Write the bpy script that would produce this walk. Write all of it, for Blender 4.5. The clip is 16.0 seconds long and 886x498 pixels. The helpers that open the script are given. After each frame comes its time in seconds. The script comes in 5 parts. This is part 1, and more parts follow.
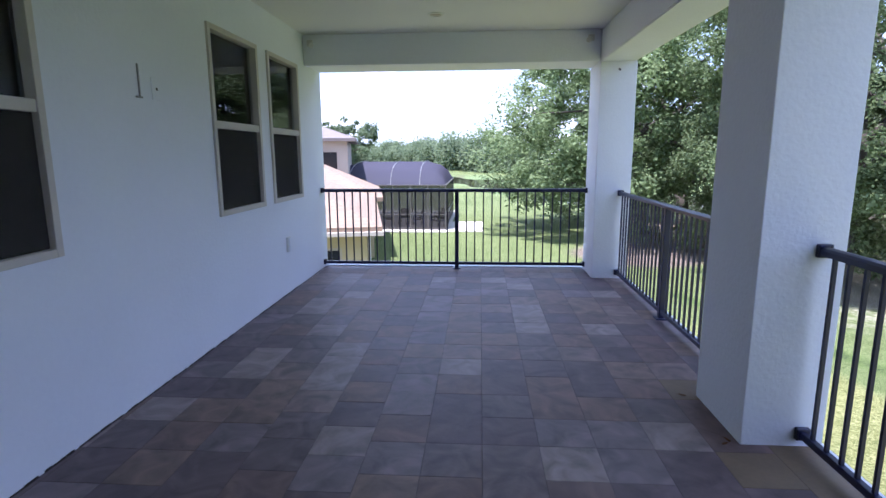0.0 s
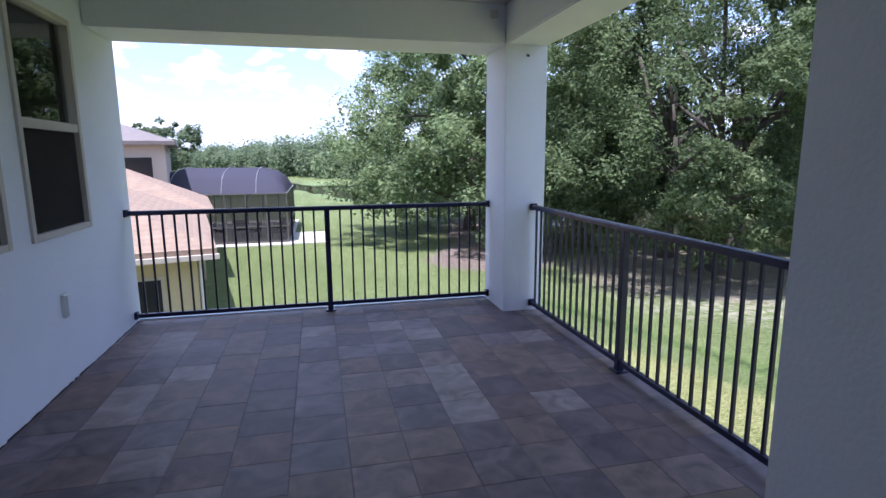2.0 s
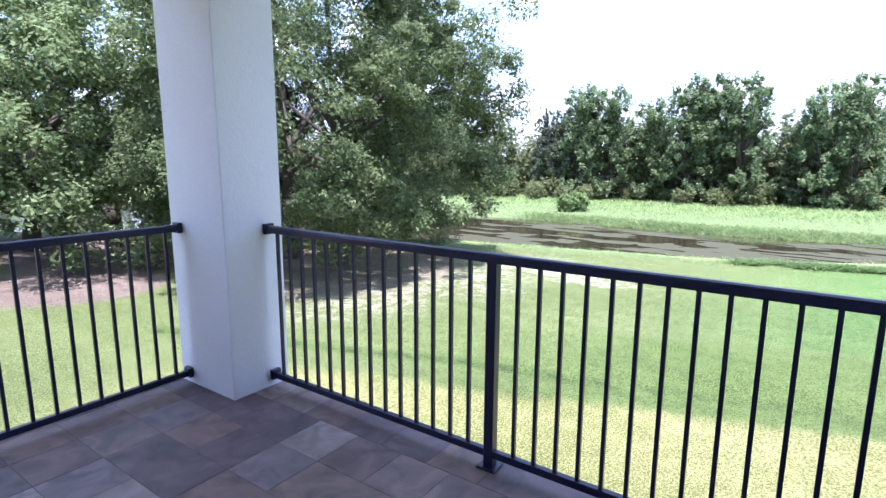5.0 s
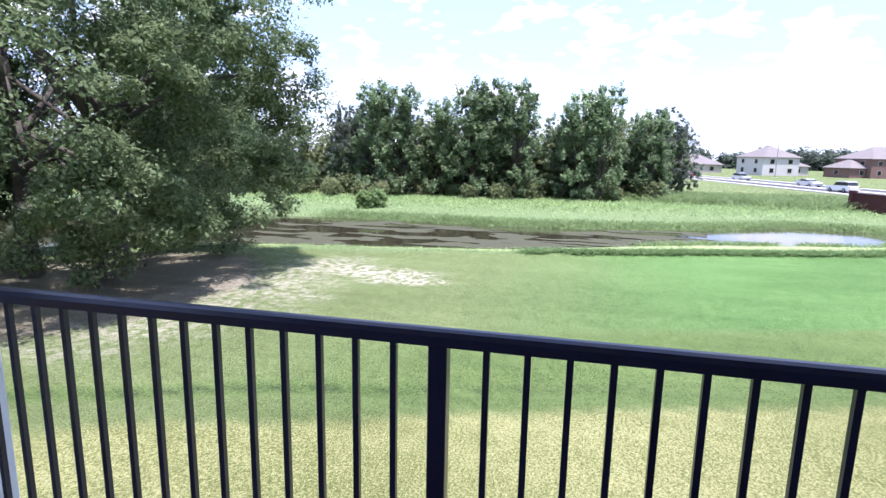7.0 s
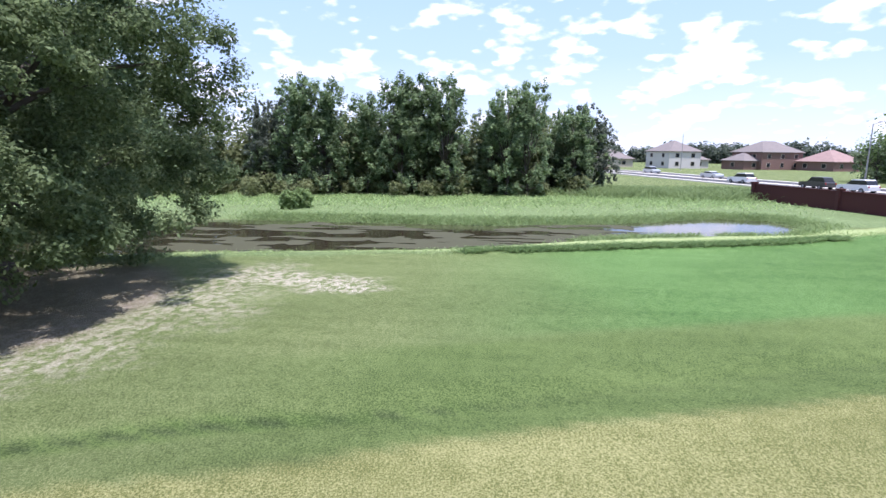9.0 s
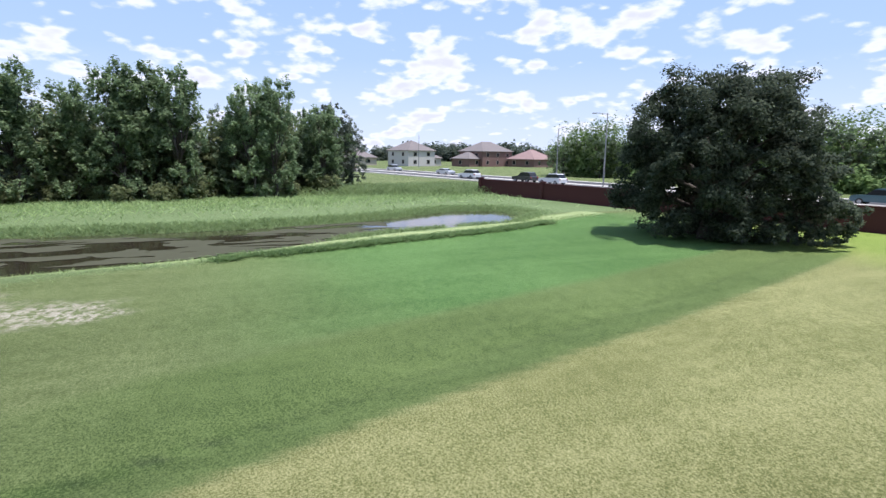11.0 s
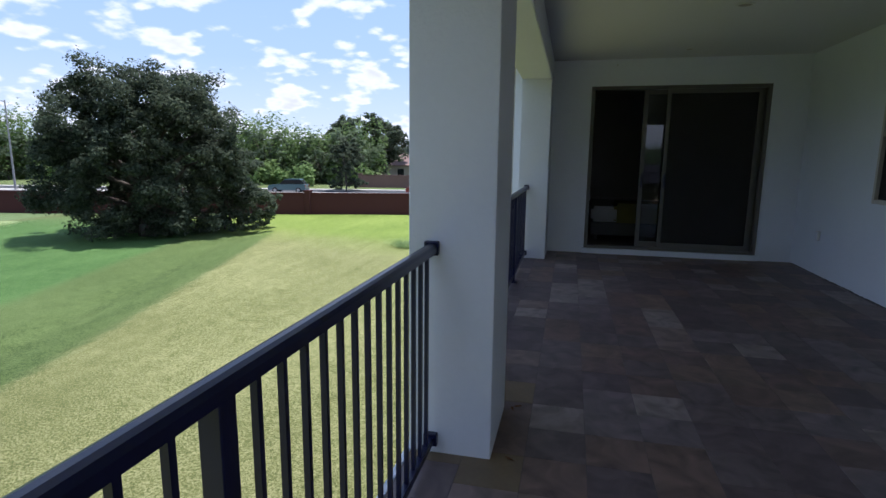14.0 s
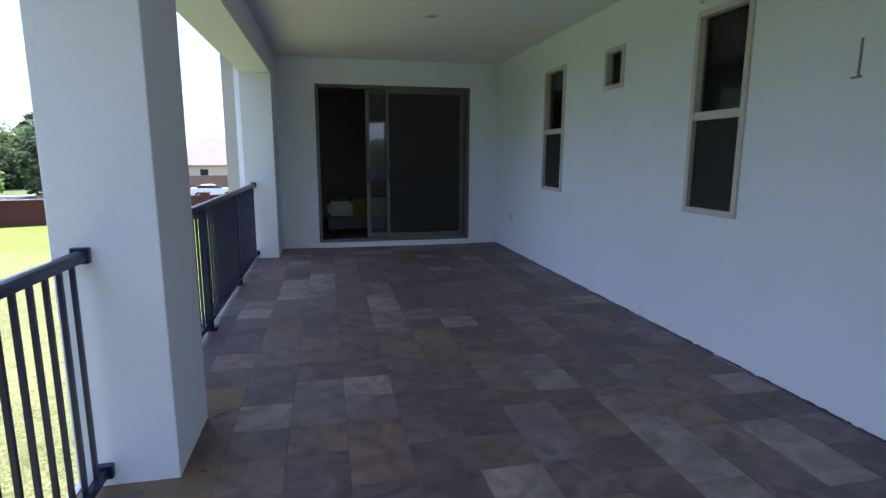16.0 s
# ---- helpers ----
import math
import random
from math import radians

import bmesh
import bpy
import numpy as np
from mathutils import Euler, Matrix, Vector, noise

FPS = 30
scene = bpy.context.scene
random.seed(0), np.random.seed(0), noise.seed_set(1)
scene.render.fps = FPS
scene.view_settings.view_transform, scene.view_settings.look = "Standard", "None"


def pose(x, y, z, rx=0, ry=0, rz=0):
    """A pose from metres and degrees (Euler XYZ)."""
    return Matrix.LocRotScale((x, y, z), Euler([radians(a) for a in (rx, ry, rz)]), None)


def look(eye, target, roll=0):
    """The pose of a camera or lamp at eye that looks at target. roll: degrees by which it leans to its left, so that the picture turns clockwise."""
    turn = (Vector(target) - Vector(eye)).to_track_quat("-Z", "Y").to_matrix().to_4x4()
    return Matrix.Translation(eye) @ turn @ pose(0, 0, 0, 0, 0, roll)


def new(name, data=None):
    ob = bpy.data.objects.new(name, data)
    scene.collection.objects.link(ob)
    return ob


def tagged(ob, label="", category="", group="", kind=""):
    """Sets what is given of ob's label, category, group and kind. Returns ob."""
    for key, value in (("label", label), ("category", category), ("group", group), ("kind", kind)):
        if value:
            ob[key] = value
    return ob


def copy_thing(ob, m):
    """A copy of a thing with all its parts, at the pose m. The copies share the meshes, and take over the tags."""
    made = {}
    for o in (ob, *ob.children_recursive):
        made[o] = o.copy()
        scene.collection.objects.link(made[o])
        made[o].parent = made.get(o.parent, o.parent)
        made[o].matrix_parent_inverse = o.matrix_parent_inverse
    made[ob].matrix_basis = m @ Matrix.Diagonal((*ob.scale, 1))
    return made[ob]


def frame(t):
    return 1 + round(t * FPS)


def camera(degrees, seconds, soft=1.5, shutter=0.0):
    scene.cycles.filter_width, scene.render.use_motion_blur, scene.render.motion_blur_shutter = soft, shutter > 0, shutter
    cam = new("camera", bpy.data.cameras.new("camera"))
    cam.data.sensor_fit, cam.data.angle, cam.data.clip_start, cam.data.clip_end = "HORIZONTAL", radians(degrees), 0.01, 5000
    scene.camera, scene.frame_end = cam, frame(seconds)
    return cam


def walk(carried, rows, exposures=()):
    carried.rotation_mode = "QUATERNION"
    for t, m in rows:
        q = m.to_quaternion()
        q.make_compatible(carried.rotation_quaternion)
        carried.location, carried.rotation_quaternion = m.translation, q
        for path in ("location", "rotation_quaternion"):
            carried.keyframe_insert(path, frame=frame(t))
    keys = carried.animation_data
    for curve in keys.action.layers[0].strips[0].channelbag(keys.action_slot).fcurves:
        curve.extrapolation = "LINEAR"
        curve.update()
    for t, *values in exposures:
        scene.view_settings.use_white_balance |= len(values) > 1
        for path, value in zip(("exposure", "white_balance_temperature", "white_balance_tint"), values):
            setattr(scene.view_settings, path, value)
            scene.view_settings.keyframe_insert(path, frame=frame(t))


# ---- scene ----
cam = camera(79.4, 16.0)

PATH = [
    (0, (2.085, -0.125, 1.505), (1.949, 1.839, 1.152), -0.3),
    (0.5, (1.996, 0.296, 1.491), (1.925, 2.268, 1.162), -0.3),
    (1, (1.913, 0.673, 1.476), (1.974, 2.646, 1.156), -0.3),
    (1.5, (1.854, 1.065, 1.46), (2.139, 3.019, 1.142), -0.4),
    (2, (1.71, 1.473, 1.514), (2.158, 3.392, 1.175), -0.4),
    (2.5, (1.51, 1.85, 1.54), (2.165, 3.706, 1.179), 0.2),
    (3, (1.42, 2.233, 1.553), (2.36, 3.956, 1.184), 0.3),
    (3.5, (1.41, 2.584, 1.56), (2.592, 4.154, 1.19), 0.5),
    (4, (1.46, 2.951, 1.52), (2.825, 4.365, 1.165), 0.8),
    (4.5, (1.591, 3.269, 1.482), (3.074, 4.565, 1.139), 0.3),
    (5, (1.666, 3.533, 1.486), (3.281, 4.661, 1.142), 0.3),
    (5.2, (1.687, 3.631, 1.481), (3.371, 4.654, 1.14), 0.4),
    (7.5, (2.75, 4.625, 1.506), (4.687, 4.975, 1.15), 1.1),
    (8, (3.028, 4.855, 1.511), (4.979, 5.119, 1.154), 0.9),
    (10.5, (3.644, 5.402, 1.525), (5.581, 5.054, 1.171), 0.5),
    (11, (3.648, 5.476, 1.535), (5.476, 4.747, 1.182), 0.7),
    (11.5, (3.625, 5.451, 1.526), (5.313, 4.436, 1.176), 0.9),
    (12, (3.574, 5.406, 1.499), (5.1, 4.161, 1.152), 0.6),
    (12.5, (3.524, 5.394, 1.463), (4.847, 3.934, 1.118), 0.4),
    (13, (3.419, 5.415, 1.46), (4.469, 3.748, 1.117), 0.4),
    (13.5, (3.332, 5.475, 1.457), (4.046, 3.637, 1.118), 0.5),
    (14, (3.134, 5.497, 1.449), (3.587, 3.579, 1.109), 0.6),
    (14.5, (2.945, 5.559, 1.448), (3.173, 3.601, 1.11), 0.3),
    (15, (2.83, 5.591, 1.449), (2.814, 3.62, 1.107), 0.1),
    (15.5, (2.769, 5.573, 1.442), (2.518, 3.619, 1.098), 0.3),
    (16, (2.764, 5.521, 1.436), (2.344, 3.596, 1.092), 0.2),
]
EXPOSURES = [(0.0, 1.62, 5600, 27), (0.9, 1.32, 5620, 27), (1.5, 1.27, 5640, 27), (2.1, 1.18, 5680, 26), (2.7, 1.4, 5700, 25), (3.5, 1.6, 5700, 25), (4.5, 1.78, 5740, 26), (5.0, 1.74, 5750, 26), (7.5, 1.22, 5850, 26), (10.5, 0.57, 6050, 19), (12.5, 0.42, 6080, 16), (13.5, 0.5, 6000, 16), (14.5, 0.65, 5850, 18), (15.0, 0.88, 5750, 19), (15.5, 1.22, 5780, 20), (16.0, 1.68, 5800, 20)]
walk(cam, [(t, look(eye, target, lean)) for t, eye, target, lean in PATH], EXPOSURES)

# world, sun, exposure
TO_SUN = Vector((-0.17, -0.20, 0.965)).normalized()


def sky():
    w = bpy.data.worlds.new("world")
    scene.world = w
    w.use_nodes = True
    nt = w.node_tree
    nt.nodes.clear()
    N, L = nt.nodes.new, nt.links.new
    out, bg = N("ShaderNodeOutputWorld"), N("ShaderNodeBackground")
    s = N("ShaderNodeTexSky")
    s.sky_type = "NISHITA"
    s.sun_disc = False
    s.sun_elevation = math.asin(TO_SUN.z)
    s.sun_rotation = math.atan2(TO_SUN.x, TO_SUN.y)
    s.air_density, s.dust_density, s.ozone_density = 1.0, 0.5, 2.5
    co = N("ShaderNodeTexCoord")
    sep = N("ShaderNodeSeparateXYZ")
    L(co.outputs["Generated"], sep.inputs[0])
    add = N("ShaderNodeMath")
    add.operation = "ADD"
    add.inputs[1].default_value = 0.34
    mx = N("ShaderNodeMath")
    mx.operation = "MAXIMUM"
    mx.inputs[1].default_value = 0.0
    L(sep.outputs["Z"], mx.inputs[0])
    L(mx.outputs[0], add.inputs[0])
    comb = N("ShaderNodeCombineXYZ")
    for k in "XY":
        d = N("ShaderNodeMath")
        d.operation = "DIVIDE"
        L(sep.outputs[k], d.inputs[0])
        L(add.outputs[0], d.inputs[1])
        L(d.outputs[0], comb.inputs[k])
    hz = N("ShaderNodeMath")
    hz.operation = "MULTIPLY"
    hz.inputs[1].default_value = 2.2
    L(mx.outputs[0], hz.inputs[0])
    L(hz.outputs[0], comb.inputs["Z"])
    n1 = N("ShaderNodeTexNoise")
    n1.inputs["Scale"].default_value = 5.2
    n1.inputs["Detail"].default_value = 5
    n1.inputs["Roughness"].default_value = 0.52
    n1.inputs["Distortion"].default_value = 0.0
    L(comb.outputs[0], n1.inputs["Vector"])
    puff, bil = N("ShaderNodeTexVoronoi"), N("ShaderNodeMath")
    puff.feature = "SMOOTH_F1"
    puff.inputs["Scale"].default_value, puff.inputs["Smoothness"].default_value = 17.0, 0.6
    L(comb.outputs[0], puff.inputs["Vector"])
    bil.operation = "MULTIPLY_ADD"
    bil.inputs[1].default_value = -0.20
    L(puff.outputs["Distance"], bil.inputs[0])
    lift = N("ShaderNodeMath")
    lift.operation = "ADD"
    lift.inputs[1].default_value = 0.085
    L(n1.outputs[0], lift.inputs[0])
    L(lift.outputs[0], bil.inputs[2])
    ramp = N("ShaderNodeValToRGB")
    ramp.color_ramp.elements[0].position, ramp.color_ramp.elements[1].position = 0.48, 0.605
    ramp.color_ramp.interpolation = "EASE"
    L(bil.outputs[0], ramp.inputs[0])
    shade = N("ShaderNodeValToRGB")
    shade.color_ramp.elements[0].position, shade.color_ramp.elements[1].position = 0.56, 0.70
    shade.color_ramp.elements[0].color, shade.color_ramp.elements[1].color = (5.0, 5.2, 5.6, 1), (3.9, 4.05, 4.9, 1)
    L(bil.outputs[0], shade.inputs[0])
    cs = N("ShaderNodeVectorMath")
    cs.operation = "SCALE"
    cs.inputs["Scale"].default_value = SKY_CLOUD
    L(shade.outputs[0], cs.inputs[0])
    haze = N("ShaderNodeMapRange")
    haze.inputs["From Min"].default_value, haze.inputs["From Max"].default_value = 0.0, 0.42
    haze.inputs["To Min"].default_value, haze.inputs["To Max"].default_value = 0.95, 0.75
    haze.interpolation_type = "SMOOTHSTEP"
    L(mx.outputs[0], haze.inputs["Value"])
    air = N("ShaderNodeMixRGB")
    tone = N("ShaderNodeValToRGB")
    e = tone.color_ramp.elements
    e[0].position, e[0].color = 0.0, (3.7, 4.2, 4.9, 1)
    e[1].position, e[1].color = 0.55, (1.6, 2.6, 4.15, 1)
    e.new(0.16).color = (2.35, 3.2, 4.55, 1)
    L(mx.outputs[0], tone.inputs[0])
    L(tone.outputs[0], air.inputs[2])
    L(haze.outputs[0], air.inputs["Fac"])
    L(s.outputs[0], air.inputs[1])
    mix = N("ShaderNodeMixRGB")
    L(ramp.outputs[0], mix.inputs["Fac"])
    L(air.outputs[0], mix.inputs[1])
    L(cs.outputs[0], mix.inputs[2])
    bg.inputs["Strength"].default_value = SKY_STRENGTH
    L(mix.outputs[0], bg.inputs[0])
    L(bg.outputs[0], out.inputs[0])


SKY_STRENGTH, SKY_CLOUD = 0.15, 1.0
sky()
sun = new("sun", bpy.data.lights.new("sun", "SUN"))
sun.data.energy, sun.data.angle, sun.data.color = 4.2, radians(0.55), (1.0, 0.96, 0.9)
sun.matrix_basis = look(TO_SUN * 60, (0, 0, 0))


# materials
def mat(name, base, rough=0.8, var=0.15, scale=8.0, fine=60.0, bump=0.2, bump_scale=80.0, metal=0.0, tint=None, each=0.0, spec=0.4, coat=0.0, depth=0.004):
    m = bpy.data.materials.new(name)
    m.use_nodes = True
    nt = m.node_tree
    N, L = nt.nodes.new, nt.links.new
    b = nt.nodes["Principled BSDF"]
    co = N("ShaderNodeTexCoord")
    big, small = N("ShaderNodeTexNoise"), N("ShaderNodeTexNoise")
    big.inputs["Scale"].default_value, small.inputs["Scale"].default_value = scale, fine
    big.inputs["Detail"].default_value, small.inputs["Detail"].default_value = 5, 3
    L(co.outputs["Object"], big.inputs["Vector"])
    L(co.outputs["Object"], small.inputs["Vector"])
    tint = tint or tuple(c * 0.6 for c in base)
    ramp = N("ShaderNodeValToRGB")
    ramp.color_ramp.elements[0].position, ramp.color_ramp.elements[1].position = 0.3, 0.7
    ramp.color_ramp.elements[0].color, ramp.color_ramp.elements[1].color = (*tint, 1), (*base, 1)
    mixf = N("ShaderNodeMath")
    mixf.operation = "MULTIPLY_ADD"
    mixf.inputs[1].default_value = 0.35
    L(small.outputs[0], mixf.inputs[0])
    sc = N("ShaderNodeMath")
    sc.operation = "MULTIPLY"
    sc.inputs[1].default_value = 0.65
    L(big.outputs[0], sc.inputs[0])
    L(sc.outputs[0], mixf.inputs[2])
    L(mixf.outputs[0], ramp.inputs[0])
    mc = N("ShaderNodeMixRGB")
    mc.inputs["Fac"].default_value = min(1.0, var * 4)
    mc.inputs[1].default_value = (*base, 1)
    L(ramp.outputs[0], mc.inputs[2])
    last = mc.outputs[0]
    if each:
        oi = N("ShaderNodeObjectInfo")
        hs = N("ShaderNodeHueSaturation")
        mr = N("ShaderNodeMapRange")
        mr.inputs["To Min"].default_value, mr.inputs["To Max"].default_value = 1 - each, 1 + each
        L(oi.outputs["Random"], mr.inputs["Value"])
        L(mr.outputs[0], hs.inputs["Value"])
        L(last, hs.inputs["Color"])
        last = hs.outputs[0]
    L(last, b.inputs["Base Color"])
    b.inputs["Roughness"].default_value = rough
    b.inputs["Metallic"].default_value = metal
    b.inputs["Specular IOR Level"].default_value = spec
    b.inputs["Coat Weight"].default_value = coat
    if bump:
        bt, bn = N("ShaderNodeTexNoise"), N("ShaderNodeBump")
        bt.inputs["Scale"].default_value, bt.inputs["Detail"].default_value = bump_scale, 4
        L(co.outputs["Object"], bt.inputs["Vector"])
        bn.inputs["Strength"].default_value, bn.inputs["Distance"].default_value = bump, depth
        L(bt.outputs[0], bn.inputs["Height"])
        L(bn.outputs[0], b.inputs["Normal"])
    return m


def glass(name, tint=(0.9, 0.95, 0.95), dark=0.75):
    m = bpy.data.materials.new(name)
    m.use_nodes = True
    nt = m.node_tree
    nt.nodes.clear()
    N, L = nt.nodes.new, nt.links.new
    out, mix, tr, gl, fr = (N("ShaderNode" + k) for k in ("OutputMaterial", "MixShader", "BsdfTransparent", "BsdfGlossy", "Fresnel"))
    fr.inputs["IOR"].default_value = 1.5
    tr.inputs[0].default_value = (*(c * dark for c in tint), 1)
    gl.inputs["Roughness"].default_value = 0.01
    gl.inputs[0].default_value = (0.95, 0.97, 1.0, 1)
    L(fr.outputs[0], mix.inputs[0])
    L(tr.outputs[0], mix.inputs[1])
    L(gl.outputs[0], mix.inputs[2])
    L(mix.outputs[0], out.inputs[0])
    return m


def screen_mesh(name, col, cover):
    m = bpy.data.materials.new(name)
    m.use_nodes = True
    nt = m.node_tree
    nt.nodes.clear()
    N, L = nt.nodes.new, nt.links.new
    out, mix, tr, df = (N("ShaderNode" + k) for k in ("OutputMaterial", "MixShader", "BsdfTransparent", "BsdfDiffuse"))
    df.inputs[0].default_value = (*col, 1)
    mix.inputs[0].default_value = cover
    L(tr.outputs[0], mix.inputs[1])
    L(df.outputs[0], mix.inputs[2])
    L(mix.outputs[0], out.inputs[0])
    return m


def leaf_mat(name, a, b, c):
    m = bpy.data.materials.new(name)
    m.use_nodes = True
    nt = m.node_tree
    N, L = nt.nodes.new, nt.links.new
    p = nt.nodes["Principled BSDF"]
    geo, oi, ramp, co, n = N("ShaderNodeNewGeometry"), N("ShaderNodeObjectInfo"), N("ShaderNodeValToRGB"), N("ShaderNodeTexCoord"), N("ShaderNodeTexNoise")
    n.inputs["Scale"].default_value = 0.5
    L(co.outputs["Object"], n.inputs["Vector"])
    ad = N("ShaderNodeMath")
    ad.operation = "MULTIPLY_ADD"
    ad.inputs[1].default_value = 0.55
    L(geo.outputs["Random Per Island"], ad.inputs[0])
    sb = N("ShaderNodeMath")
    sb.operation = "MULTIPLY"
    sb.inputs[1].default_value = 0.5
    L(n.outputs[0], sb.inputs[0])
    L(sb.outputs[0], ad.inputs[2])
    e = ramp.color_ramp.elements
    e[0].position, e[1].position = 0.12, 0.8
    e[0].color, e[1].color = (*a, 1), (*c, 1)
    mid = e.new(0.45)
    mid.color = (*b, 1)
    L(ad.outputs[0], ramp.inputs[0])
    hs, mr = N("ShaderNodeHueSaturation"), N("ShaderNodeMapRange")
    mr.inputs["To Min"].default_value, mr.inputs["To Max"].default_value = 0.8, 1.2
    L(oi.outputs["Random"], mr.inputs["Value"])
    L(mr.outputs[0], hs.inputs["Value"])
    L(ramp.outputs[0], hs.inputs["Color"])
    L(hs.outputs[0], p.inputs["Base Color"])
    p.inputs["Roughness"].default_value = 0.65
    p.inputs["Specular IOR Level"].default_value = 0.08
    trn, mix = N("ShaderNodeBsdfTranslucent"), N("ShaderNodeMixShader")
    mix.inputs[0].default_value = 0.55
    L(hs.outputs[0], trn.inputs[0])
    L(p.outputs[0], mix.inputs[1])
    L(trn.outputs[0], mix.inputs[2])
    L(mix.outputs[0], nt.nodes["Material Output"].inputs[0])
    return m


STUCCO = mat("white_stucco", (0.77, 0.795, 0.86), 0.9, 0.07, 1.6, 25, 0.42, 42, tint=(0.62, 0.64, 0.695), depth=0.007)
CEIL = mat("ceiling_paint", (0.74, 0.74, 0.75), 0.9, 0.04, 1.0, 30, 0.15, 60, tint=(0.66, 0.66, 0.66))
RAIL = mat("black_metal", (0.009, 0.011, 0.050), 0.33, 0.1, 10, 120, 0.05, 200, spec=0.4, coat=0.12)
FRAME = mat("window_frame_paint", (0.58, 0.54, 0.49), 0.5, 0.06, 4, 60, 0.03, 100)
DARKFRAME = mat("door_frame_bronze", (0.135, 0.125, 0.11), 0.45, 0.06, 4, 60, 0.03, 100)
GROUT = mat("grout", (0.115, 0.098, 0.102), 0.95, 0.15, 12, 90, 0.3, 120)
CONC = mat("concrete", (0.52, 0.49, 0.44), 0.9, 0.12, 0.8, 30, 0.2, 50)
GLASS = glass("window_glass")
MESH = screen_mesh("insect_screen", (0.055, 0.052, 0.050), 0.72)
CAGEMESH = screen_mesh("pool_screen", (0.062, 0.061, 0.082), 0.93)
ROOMWALL = mat("room_wall", (0.46, 0.43, 0.39), 0.9, 0.04, 1, 20, 0)
CARPET = mat("carpet", (0.16, 0.14, 0.13), 1.0, 0.1, 4, 200, 0.3, 200)
BRICKWALL = mat("dark_red_wall", (0.075, 0.024, 0.024), 0.9, 0.12, 0.5, 8, 0.3, 20, tint=(0.07, 0.018, 0.016))
ASPHALT = mat("asphalt", (0.065, 0.065, 0.068), 0.9, 0.12, 0.2, 8, 0.2, 20)
BARK = mat("bark", (0.10, 0.085, 0.07), 0.95, 0.2, 2, 20, 0.6, 14, depth=0.03)
OAK = leaf_mat("oak_leaves", (0.088, 0.122, 0.058), (0.162, 0.222, 0.102), (0.29, 0.37, 0.19))
BLUEOAK = leaf_mat("bluish_oak_leaves", (0.117, 0.174, 0.088), (0.179, 0.251, 0.128), (0.311, 0.399, 0.213))
DARKOAK = leaf_mat("dark_oak_leaves", (0.048, 0.066, 0.046), (0.080, 0.104, 0.070), (0.160, 0.190, 0.125))
WOODS = leaf_mat("woodland_leaves", (0.118, 0.162, 0.098), (0.165, 0.218, 0.126), (0.228, 0.284, 0.170))
OLIVE = leaf_mat("olive_leaves", (0.125, 0.150, 0.068), (0.178, 0.208, 0.096), (0.250, 0.275, 0.140))
GREYGREEN = leaf_mat("grey_green_leaves", (0.118, 0.148, 0.112), (0.172, 0.206, 0.156), (0.250, 0.285, 0.220))
BANKPLANT = leaf_mat("bank_plant_leaves", (0.11, 0.18, 0.068), (0.175, 0.275, 0.105), (0.26, 0.37, 0.155))
BRIGHT = leaf_mat("bright_bush_leaves", (0.075, 0.125, 0.044), (0.144, 0.219, 0.077), (0.237, 0.325, 0.131))
# Air haze is put into this leaf colour: greyer greens for distance
FARGREEN = leaf_mat("haze_tinted_far_leaves", (0.075, 0.10, 0.075), (0.115, 0.145, 0.11), (0.18, 0.21, 0.16))
TALLGRASS = leaf_mat("tall_grass_blades", (0.145, 0.21, 0.087), (0.232, 0.326, 0.131), (0.362, 0.464, 0.217))
SHINGLE_TAN = mat("tan_shingles", (0.31, 0.222, 0.155), 0.9, 0.2, 3, 14, 0.4, 18, tint=(0.19, 0.14, 0.105), depth=0.02)


def courses(m, z_step):
    """Darker butt lines of the shingle courses, one every z_step of height."""
    nt = m.node_tree
    N, L = nt.nodes.new, nt.links.new
    co, w, mr, hs = N("ShaderNodeTexCoord"), N("ShaderNodeTexWave"), N("ShaderNodeMapRange"), N("ShaderNodeHueSaturation")
    w.bands_direction, w.wave_profile = "Z", "SAW"
    w.inputs["Scale"].default_value, w.inputs["Distortion"].default_value = 0.314 / z_step, 0.35
    L(co.outputs["Object"], w.inputs["Vector"])
    mr.inputs["To Min"].default_value, mr.inputs["To Max"].default_value = 0.90, 1.05
    L(w.outputs["Fac"], mr.inputs["Value"])
    L(mr.outputs[0], hs.inputs["Value"])
    p = nt.nodes["Principled BSDF"]
    L(p.inputs["Base Color"].links[0].from_socket, hs.inputs["Color"])
    L(hs.outputs[0], p.inputs["Base Color"])


courses(SHINGLE_TAN, 0.085)
SHINGLE_GREY = mat("grey_shingles", (0.205, 0.18, 0.17), 0.9, 0.15, 1, 10, 0.3, 10)
SHINGLE_RED = mat("clay_shingles", (0.30, 0.205, 0.185), 0.9, 0.15, 1, 10, 0.3, 10)
YSTUCCO = mat("yellow_stucco", (0.48, 0.41, 0.26), 0.9, 0.05, 1, 20, 0.2, 40)
CREAM = mat("cream_stucco", (0.46, 0.41, 0.35), 0.9, 0.05, 1, 20, 0.2, 40)
REDBRICK = mat("red_brick", (0.19, 0.115, 0.10), 0.9, 0.12, 0.6, 6, 0.2, 12)
WINDARK = mat("dark_glazing", (0.02, 0.022, 0.026), 0.12, 0.02, 2, 10, 0)
GALV = mat("galvanised_pole", (0.30, 0.30, 0.30), 0.5, 0.1, 2, 30, 0.05, 50, metal=0.4)
SCONCE = mat("bare_render", (0.66, 0.65, 0.64), 0.9, 0.1, 8, 60, 0.2, 60)
WHITEPLASTIC = mat("white_plastic", (0.72, 0.72, 0.70), 0.4, 0.03, 5, 50, 0)
